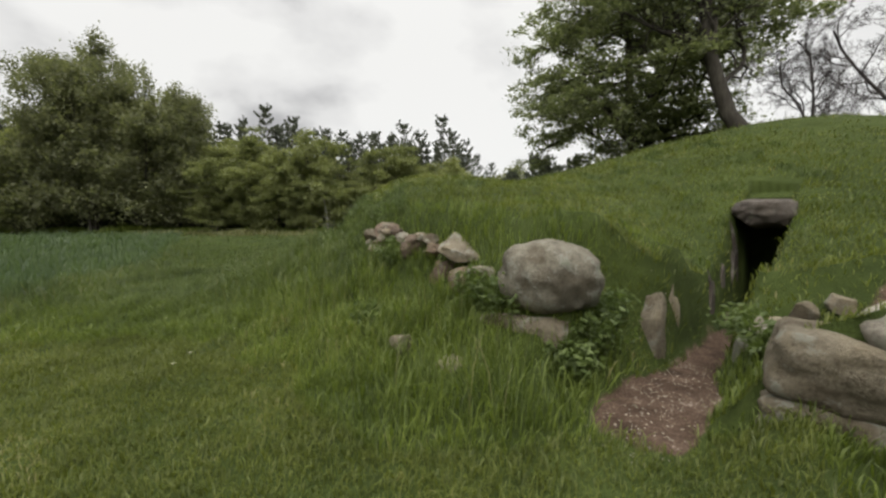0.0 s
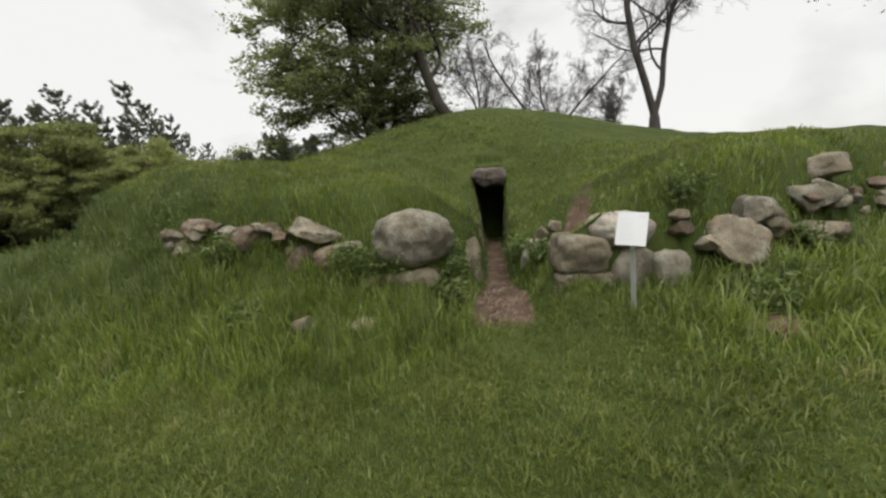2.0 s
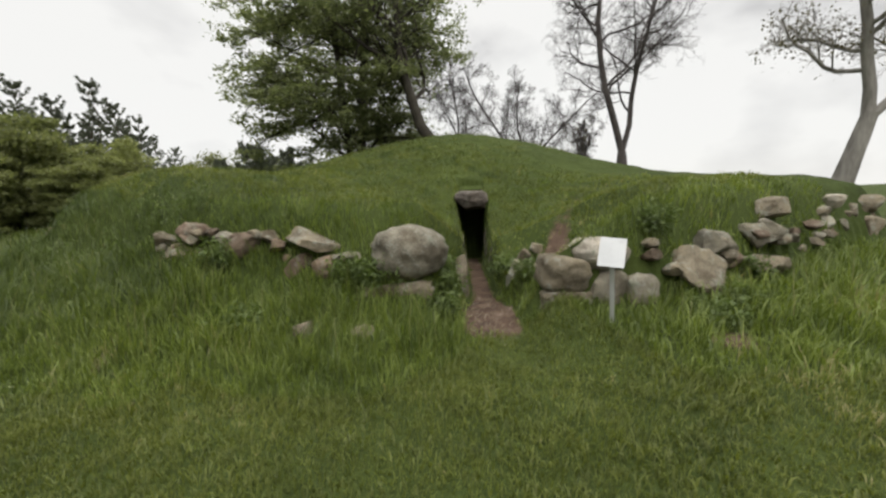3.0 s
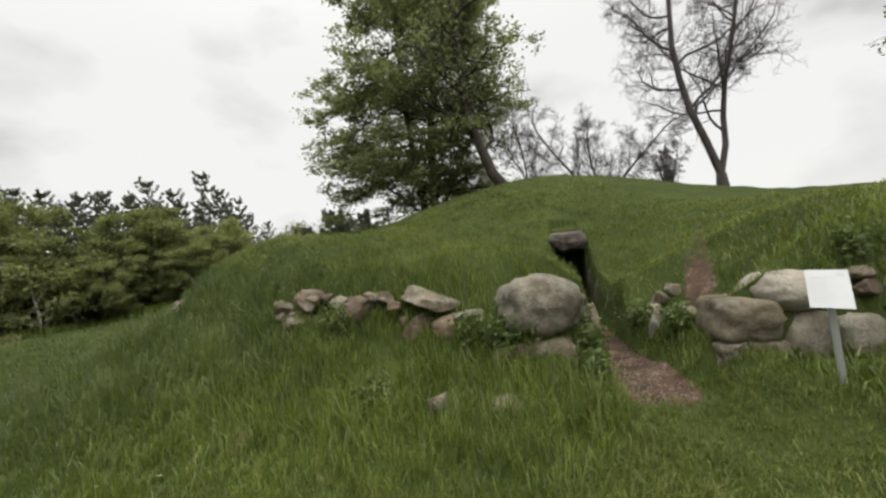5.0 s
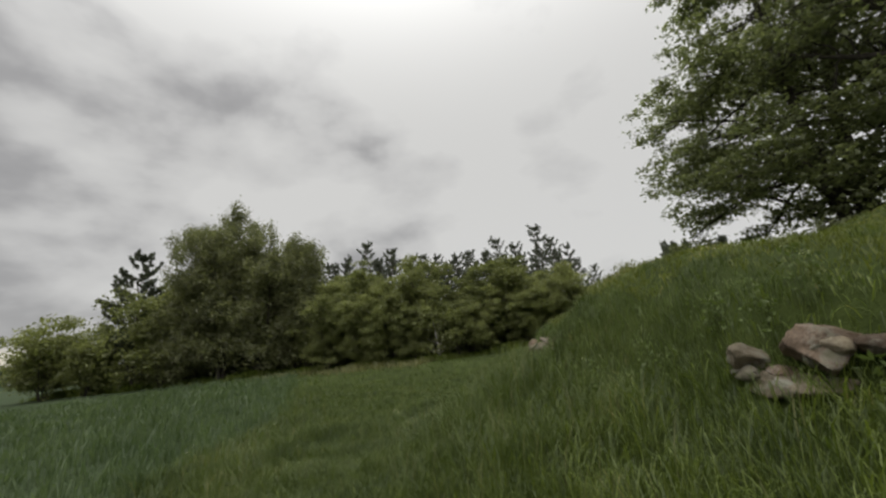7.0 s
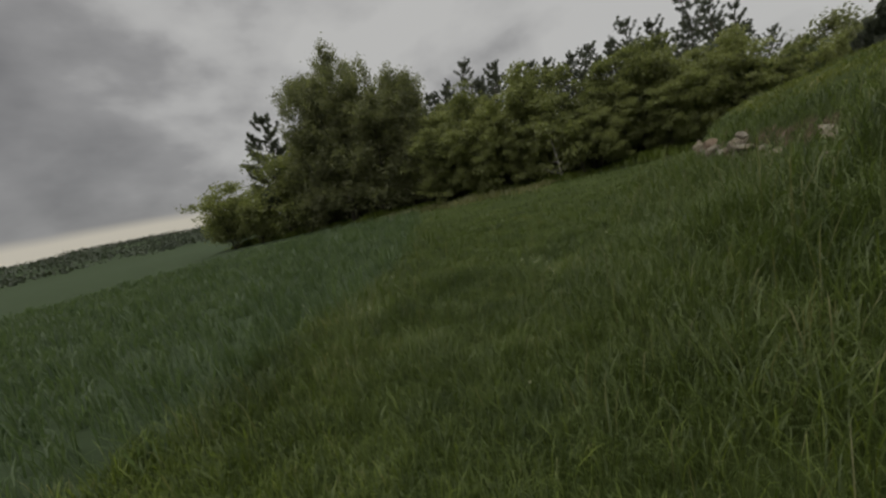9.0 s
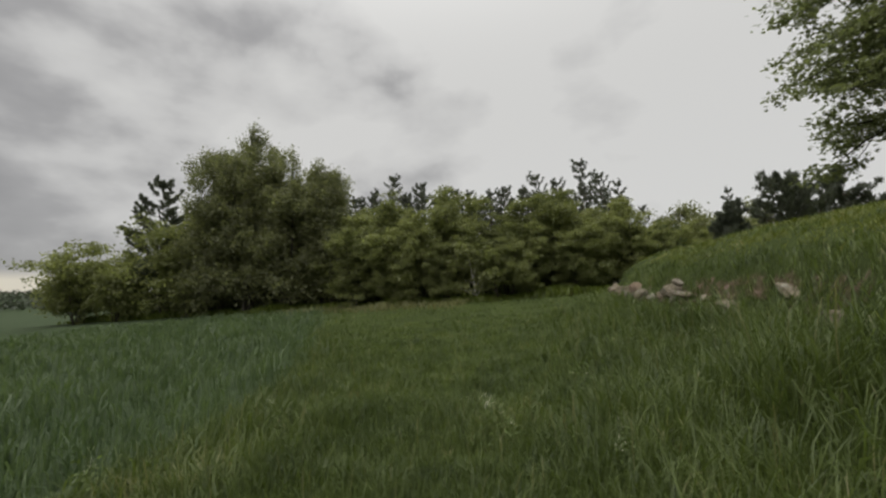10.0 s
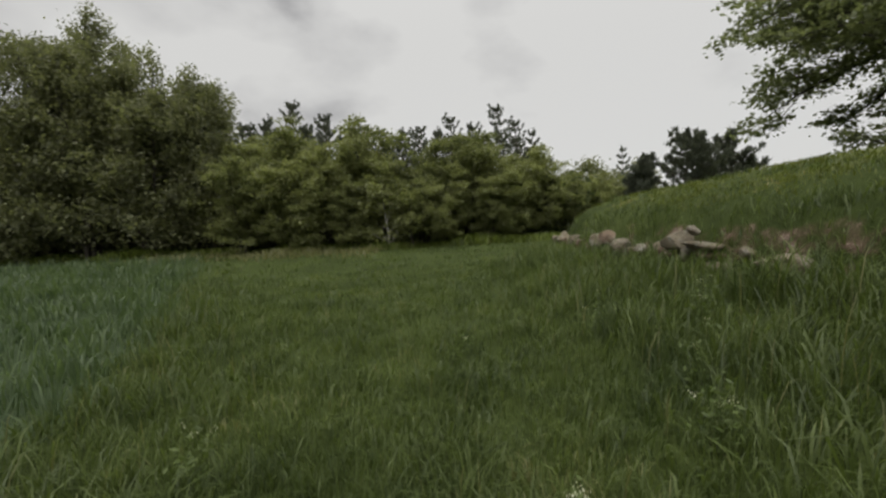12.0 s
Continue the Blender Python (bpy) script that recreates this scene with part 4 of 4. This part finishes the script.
FORKED = dict(BARE, wobble=(0.075, 0.2, 0.3, 0.38, 0.42), count=(17, 10, 7, 5), ratio=(0.34, 0.5, 0.55, 0.6))
SHRUB = dict(steps=(7, 4, 3), wobble=(0.07, 0.15, 0.2), rise=(0.02, 0.05, 0.0), taper=0.25, count=(14, 5), **{"from": (0.12, 0.2)},
             angle=((40, 80), (30, 70)), ratio=(0.36, 0.45), thin=0.4, shape=lambda f: 0.9 + 0.6 * f - 1.0 * f * f, splay=0.22, flatten=0.45)
BIRCH = dict(steps=(10, 5, 4), wobble=(0.04, 0.10, 0.14), rise=(0.03, 0.04, -0.06), taper=0.15, count=(22, 7), **{"from": (0.06, 0.2)},
             angle=((35, 65), (30, 70)), ratio=(0.32, 0.42), thin=0.35, shape=lambda f: 0.95 - 0.15 * f - 0.35 * f * f, splay=0.08)


def pine(name, label, x, y, height, seed, wide=0.22, leaves=2600, group="", bare=0.25, size=0.20, turn=0.0):
    """A conifer: whorls of boughs on a straight stem, with needle tufts along each bough."""
    r = np.random.default_rng(seed)
    limbs, tufts, points = [], [], []
    stem = [np.array((r.normal(0, 0.04) * k, r.normal(0, 0.04) * k, height * k / 9)) for k in range(10)]
    stem[0] = np.array((0.0, 0.0, -0.3))
    limbs.append((stem, [0.011 * height * (1.02 - k / 9) + 0.012 for k in range(10)], 0))
    z = height * bare
    while z < height * 0.97:
        f = z / height
        n = r.integers(3, 6)
        a0 = r.random() * 6.28
        for k in range(n):
            a = a0 + 6.283 * k / n + r.normal(0, 0.3)
            L = height * wide * (1.04 - f) ** 0.7 * r.uniform(0.5, 1.25) + 0.2
            q = f * 9
            i = min(int(q), 8)
            p = stem[i] + (stem[i + 1] - stem[i]) * (q - i)
            up = 0.05 + (0.25 + 0.75 * f) * r.uniform(0.4, 1.1)
            out = np.array((np.cos(a), np.sin(a), 0.0))
            across = np.array((-np.sin(a), np.cos(a), 0.0))

            def on(t):
                return p + out * L * t + np.array((0, 0, L * up * t * t))
            limbs.append(([on(t) for t in (0, 0.35, 0.7, 1.0)], [0.05 * (1.1 - f), 0.035 * (1.1 - f), 0.02, 0.008], 2))
            for m, t in enumerate(np.linspace(0.35, 1.0, max(4, int(L * 3.2)))):
                side = across * (1 if m % 2 else -1) * (0.42 * L * (1.12 - t) * r.uniform(0.5, 1.2)) + out * 0.18 * L * (1.1 - t)
                tip = on(t) + side + np.array((0, 0, np.linalg.norm(side) * r.uniform(0.1, 0.7) + 0.12))
                limbs.append(([on(t), (on(t) + tip) / 2, tip], [0.014, 0.010, 0.006], 3))
                way = tip - on(t) + np.array((0, 0, 0.25 * np.linalg.norm(side) + 0.1))
                way /= np.linalg.norm(way)
                for u in (0.45, 0.75, 1.05):
                    tufts.append(on(t) * (1 - u) + tip * u)
                    points.append(way)
        z += height * r.uniform(0.045, 0.078)
    for u in np.linspace(0.9, 1.0, 6):
        tufts.append(stem[8] + (stem[9] - stem[8]) * (u - 0.9) * 10)
        points.append(np.array((0.0, 0.0, 1.0)))
    base = tagged(new(name), label, "tree", group)
    base.matrix_world = pose(x, y, float(ground_height(x, y)), 0, 0, turn)
    link_mesh("trunk", limb_mesh("trunk", limbs[:1], BARK_PINE), base)
    tagged(link_mesh("branching", limb_mesh("branching", limbs[1:], BARK_PINE), base), kind="stuff")
    link_mesh("crown", leaf_mesh("crown", r, tufts, leaves, (0.09, 0.09, 0.07), size, NEEDLE, 0.15, points, 3.0), base)
    return base


# the leafy trees on the mound
tree("beech_tree", "broad leafy green tree with two trunks on the mound", 11.6, 23.0, 20.5, BROAD, 104000, 0.15, (0.25, 0.25, 0.07), LEAF_BEECH, BARK, 11, stems=2, radius=0.36, group="trees on the mound", flat=0.62)
tree("leaning_tree", "leaning dark-trunked tree with thin new foliage", 12.9, 16.4, 12.0, BARE, 5500, 0.16, (0.4, 0.4, 0.2), LEAF_BEECH, BARK, 23, lean=(-0.34, 0.30), radius=0.34, leaf_from=5.0, group="trees on the mound")
# bare trees behind the crest
tree("bare_tree", "tall bare forked tree on the mound's shoulder", 18.3, 8.0, 15.0, FORKED, 0, 0, 0, BUD, BARK_BARE, 31, stems=2, radius=0.17, fork=0.75, part_way=(-0.26, 0.26, 0.22, -0.22), group="bare trees on the mound")
# the haze over this tree is put into its bark colour
tree("bare_tree", "bare spreading tree with a thick leaning trunk", 17.6, 0.05, 9.5, FORKED, 6000, 0.09, (0.3, 0.3, 0.3), BUD, BARK_HAZED, 32, lean=(0.05, -0.24), radius=0.20, stems=2, fork=2.2, part_way=(0.06, 0.02, 0.55, -0.62), group="bare trees on the mound")
tree("bare_tree", "small bare tree branching low behind the crest", 22.4, 17.0, 9.5, BARE, 0, 0, 0, BUD, BARK_BARE, 33, stems=3, radius=0.14, group="bare trees on the mound")
tree("bare_tree", "small bare bushy tree behind the crest", 23.5, 12.5, 5.0, BARE, 400, 0.08, (0.3, 0.3, 0.2), BUD, BARK_BARE, 34, stems=2, radius=0.09, group="bare trees on the mound")
tree("bare_tree", "thin bare tree behind the leaning tree", 21.0, 22.5, 11.0, BARE, 0, 0, 0, BUD, BARK_BARE, 35, stems=2, radius=0.14, group="bare trees on the mound")


# ---- wood edge north of the meadow
def wood_edge():
    g = "hazels at the wood edge"
    kinds = [tree("hazel_tree", "bright green many-stemmed hazel at the wood edge", -22 + 0 * k, 40, 8.5, SHRUB, 25000, 0.16, (0.30, 0.30, 0.14), LEAF_HAZEL, BARK, 100 + k, stems=5, radius=0.09, group=g, flat=0.4) for k in range(3)]
    spots = [(-24.0, 40.0, 0.86), (-21.0, 43.5, 1.22), (-17.5, 41.0, 1.02), (-13.8, 44.0, 1.20), (-14.8, 40.2, 0.66), (-9.5, 43.0, 0.96), (-6.0, 44.0, 1.08), (-7.4, 40.8, 0.62), (-2.6, 44.0, 0.86), (0.8, 46.0, 0.9), (4.0, 47.0, 0.72), (8.0, 50.0, 0.7), (-26.5, 43.0, 1.1), (-3.6, 41.6, 0.58), (-19.6, 39.6, 0.60)]
    for k, (x, y, s) in enumerate(spots):
        m = pose(x, y, float(ground_height(x, y)), 0, 0, 67 * k)
        if k < 3:
            kinds[k].matrix_world = m @ Matrix.Diagonal((s, s, s, 1))
        else:
            c = copy_thing(kinds[k % 3], m)
            c.scale = (s, s, s)
    g = "birches at the wood edge"
    for x, y, h, seed, n, wide in ((-39.5, 42.0, 19.6, 201, 30000, 0.95), (-34.0, 42.5, 17.6, 202, 26000, 1.05), (-29.4, 43.2, 15.6, 203, 22000, 1.0), (-42.6, 42.0, 12.0, 204, 15000, 1.0), (-37.0, 40.4, 15.0, 205, 22000, 1.15),
                                   (-32.0, 40.6, 12.5, 208, 18000, 1.2), (-27.6, 42.5, 12.0, 209, 16000, 1.0), (-41.5, 40.4, 10.5, 210, 15000, 1.2)):
        tree("birch_tree", "tall full-crowned birch with hanging twigs at the wood edge", x, y, h, BIRCH, int(1.35 * n), 0.18, (0.30, 0.30, 0.42), LEAF_BIRCH, BARK, seed, stems=4, radius=0.2, group=g, scale_xy=1.1 * wide, flat=0.2)
    tree("young_birch", "slender young birch with a pale trunk", -11.9, 39.3, 5.0, SHRUB, 1500, 0.2, (0.4, 0.4, 0.2), LEAF_HAZEL, BARK_BIRCH, 206, radius=0.09, group=g)
    tree("young_birch", "slender young birch with a pale trunk", -10.0, 39.8, 4.6, SHRUB, 1400, 0.2, (0.4, 0.4, 0.2), LEAF_HAZEL, BARK, 207, radius=0.07, group=g)
    g = "pines of the wood"
    kinds = [pine("pine_tree", "dark green pine standing behind the wood edge", -20, 62, 17.0, 300 + k, (0.18, 0.22, 0.15)[k], (9000, 11000, 8000)[k], g, 0.3, 0.105) for k in range(3)]
    tops = [(-23, 15.9, 65), (-19.8, 14.6, 65), (-16.5, 13.2, 62), (-13, 13.2, 66), (-10, 12.8, 62), (-8, 13.0, 68), (-5.4, 12.6, 63), (-3.2, 14.4, 66), (-0.6, 12.2, 62), (2.7, 15.6, 64), (5.0, 11.6, 66),
            (-26, 14.0, 64), (-29, 13.0, 66), (-33, 12.5, 66), (-37, 12.0, 66), (-21.5, 13.2, 70), (-14.8, 12.3, 72), (-11.6, 11.8, 72), (-6.6, 11.6, 70), (-1.8, 11.2, 72), (1.2, 11.2, 70), (7.6, 10.0, 68), (9.4, 8.6, 72), (18.6, 9.4, 75)]
    rp = random.Random(3)
    tops += [(a + rp.uniform(-0.8, 0.8), rp.uniform(11.6, 13.4), rp.uniform(57, 64)) for a in range(-40, 8, 2)]
    for k, (az, el, d) in enumerate(tops):
        x, y = -2.84 + d * math.sin(radians(az)), 2.46 + d * math.cos(radians(az))
        z = float(ground_height(x, y))
        s = (d * math.tan(radians(el)) + 1.7 - z) / 17.0
        m = pose(x, y, z, 0, 0, 83 * k)
        if k < 3:
            kinds[k].matrix_world = m @ Matrix.Diagonal((s, s, s, 1))
        else:
            copy_thing(kinds[k % 3], m).scale = (s, s, s)
    pine("pine_tree", "dark pine with a long side bough at the field edge", -50.5, 41.5, 16.5, 310, 0.27, 16000, g, 0.2, 0.17)
    for k, (x, y, h, w) in enumerate(((6.4, 37.0, 5.6, 0.26), (9.0, 36.0, 7.0, 0.42), (10.8, 37.0, 6.2, 0.40), (13.5, 38.0, 7.0, 0.3))):
        pine("spruce_tree", "dark spruce standing beyond the mound", x, y, h, 320 + k, w, 11000, "spruces beyond the mound", 0.06, 0.12)
    for k, (x, y, h) in enumerate(((10.5, 62, 9.0), (14.5, 66, 8.0), (18.0, 64, 7.0), (21.5, 70, 8.0), (26, 80, 12.0))):
        tree("round_tree", "rounded dark green tree far behind the mound", x, y, h, SHRUB, 4000, 0.34, (0.6, 0.6, 0.4), LEAF_BIRCH, BARK, 340 + k, stems=3, radius=0.12, group="far trees")
    for k, (x, y, h) in enumerate(((-47.5, 39.5, 11.5), (-56.5, 36.5, 9.0), (-60.0, 39.0, 7.5), (-52.0, 37.5, 7.0), (-44.0, 39.5, 10.0))):
        tree("field_edge_tree", "small light green tree at the field edge", x, y, h, SHRUB, 5000, 0.28, (0.5, 0.5, 0.25), LEAF_HAZEL, BARK, 360 + k, stems=4, radius=0.09, group="field edge trees")


wood_edge()


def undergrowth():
    """Leaves, coloured darker than the crowns, that fill the wood under them."""
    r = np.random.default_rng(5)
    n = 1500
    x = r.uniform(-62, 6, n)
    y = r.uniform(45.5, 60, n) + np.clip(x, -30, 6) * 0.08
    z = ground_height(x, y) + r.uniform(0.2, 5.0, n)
    me = leaf_mesh("undergrowth", r, np.stack([x, y, z], 1), 42000, (0.8, 0.8, 0.7), 0.42, LEAF_UNDERGROWTH, 0.3)
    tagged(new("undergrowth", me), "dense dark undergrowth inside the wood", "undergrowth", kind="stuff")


undergrowth()


def far_woods():
    """Low bands of distant woodland along the horizon."""
    r = np.random.default_rng(9)
    a = r.uniform(-np.pi + 0.3, -0.3, 800)
    d = r.uniform(450, 1000, 800)
    x, y = d * np.sin(a), d * np.cos(a)
    z = ground_height(x, y) + r.uniform(0, 4, 800)
    me = leaf_mesh("far_woods", r, np.stack([x, y, z], 1), 70000, (14, 14, 1.6), 2.2, FAR_GREEN, 0.3)
    tagged(new("far_woods", me), "distant woods along the horizon", "woods", kind="stuff")


far_woods()


# ---------------------------------------------------------------- plants in the meadow
def weed_clump(name, label, x, y, height, width, leaves, size, seed, flowers=0):
    """Upright leafy stems; some carry flat heads of small white flowers."""
    r = np.random.default_rng(seed)
    base = tagged(new(name), label, "plant", "weeds in the meadow")
    base.matrix_world = pose(x, y, float(ground_height(x, y)))
    stems, spots, heads = [], [], []
    for k in range(max(4, int(leaves / 16))):
        p = np.array((r.normal(0, width * 0.4), r.normal(0, width * 0.4), -0.03))
        top = p + np.array((r.normal(0, 0.07), r.normal(0, 0.07), height * r.uniform(0.6, 1.1)))
        stems.append(([p, (p + top) / 2 + r.normal(0, 0.015, 3), top], [0.005, 0.004, 0.002], 4))
        for t in np.linspace(0.25, 0.95, 6):
            spots.append(p + (top - p) * t)
        heads.append(top)
    tagged(link_mesh("stalk", limb_mesh("stalk", stems, WEED), base), kind="stuff")
    tagged(link_mesh("foliage", leaf_mesh("foliage", r, spots, leaves, (0.05, 0.05, 0.03), size, WEED, 0.55, None, 1.9), base), kind="stuff")
    if flowers:
        pick = [heads[i % len(heads)] for i in range(len(heads))][:flowers]
        tagged(link_mesh("blossom", leaf_mesh("blossom", r, pick, flowers * 18, (0.020, 0.020, 0.016), 0.009, WHITE_PETAL, 0.8, None, 1.0), base, "small white flower heads"), kind="stuff")
    return base


def weeds():
    r = random.Random(12)
    # nettles round the boulder and on the slope
    for k, (x, y, h, w) in enumerate(((0.60, 4.10, 0.45, 0.26), (0.42, 4.42, 0.42, 0.26), (1.50, 3.62, 0.38, 0.24), (1.18, 3.42, 0.32, 0.24), (-0.95, 4.75, 0.42, 0.34), 
                                      (2.75, 3.15, 0.32, 0.2), (3.65, 1.62, 0.45, 0.25), (5.3, 0.8, 0.35, 0.25), (3.3, 0.75, 0.32, 0.3), (4.0, 0.7, 0.35, 0.3), (3.1, 3.85, 0.35, 0.25), (1.75, 4.0, 0.36, 0.25), (-0.75, 6.0, 0.4, 0.3))):
        weed_clump("nettle_clump", "dark green leafy nettle clump among grass by the stones", x, y, h, w, 420, 0.042, 400 + k)
    # cow parsley with white heads
    for k, (x, y, h) in enumerate(((-6.27, 11.35, 0.50), (-6.15, 11.55, 0.42), (-4.05, 14.0, 0.55), (-4.6, 13.1, 0.5), (-7.9, 17.2, 0.4), (-9.1, 11.4, 0.45), (-8.7, 12.4, 0.42), (-3.4, 9.6, 0.5), (-2.5, 8.3, 0.5), (-1.9, 7.8, 0.55), (-1.35, 7.5, 0.5), (-0.75, 6.95, 0.45),
                                      (-1.1, 7.1, 0.5), (-5.1, 12.2, 0.45), (-3.6, 12.2, 0.55), (-5.0, 10.0, 0.4), (-9.6, 9.6, 0.45), (-2.9, 10.6, 0.55), (-4.9, 14.8, 0.5), (-6.8, 14.9, 0.36))):
        weed_clump("cow_parsley", "white flowering cow parsley standing in meadow grass", x, y, h + 0.10, 0.2 if k < 2 else 0.14, 90, 0.03, 430 + k, flowers=8 if k < 2 else 3)
    # single daisies and dandelions in the short grass
    for k, (x, y) in enumerate(((-2.89, 3.99), (-2.98, 4.41), (-3.4, 5.6), (-4.6, 6.2), (4.1, 0.75), (4.4, 0.55), (-5.4, 8.4), (-2.9, 5.2))):
        bm = bmesh.new()
        z = 0.075
        for j in range(11):
            a = 2 * math.pi * j / 11
            v = [bm.verts.new((rr * math.cos(a + o), rr * math.sin(a + o), z + h)) for rr, o, h in ((0.006, 0, 0), (0.020, -0.2, 0.004), (0.024, 0, 0.002), (0.020, 0.2, 0.004))]
            bm.faces.new(v)
        base = tagged(new("daisy"), "single white daisy flower in short grass", "flower", "daisies")
        base.matrix_world = pose(x, y, float(ground_height(x, y)), r.uniform(-15, 15), r.uniform(-15, 15), r.uniform(0, 360))
        part("petal_ring", bm, WHITE_PETAL, base)
        bm = bmesh.new()
        bmesh.ops.create_cone(bm, segments=6, radius1=0.003, radius2=0.002, depth=0.10, matrix=pose(0, 0, 0.025))
        part("stem", bm, WEED, base)


weeds()
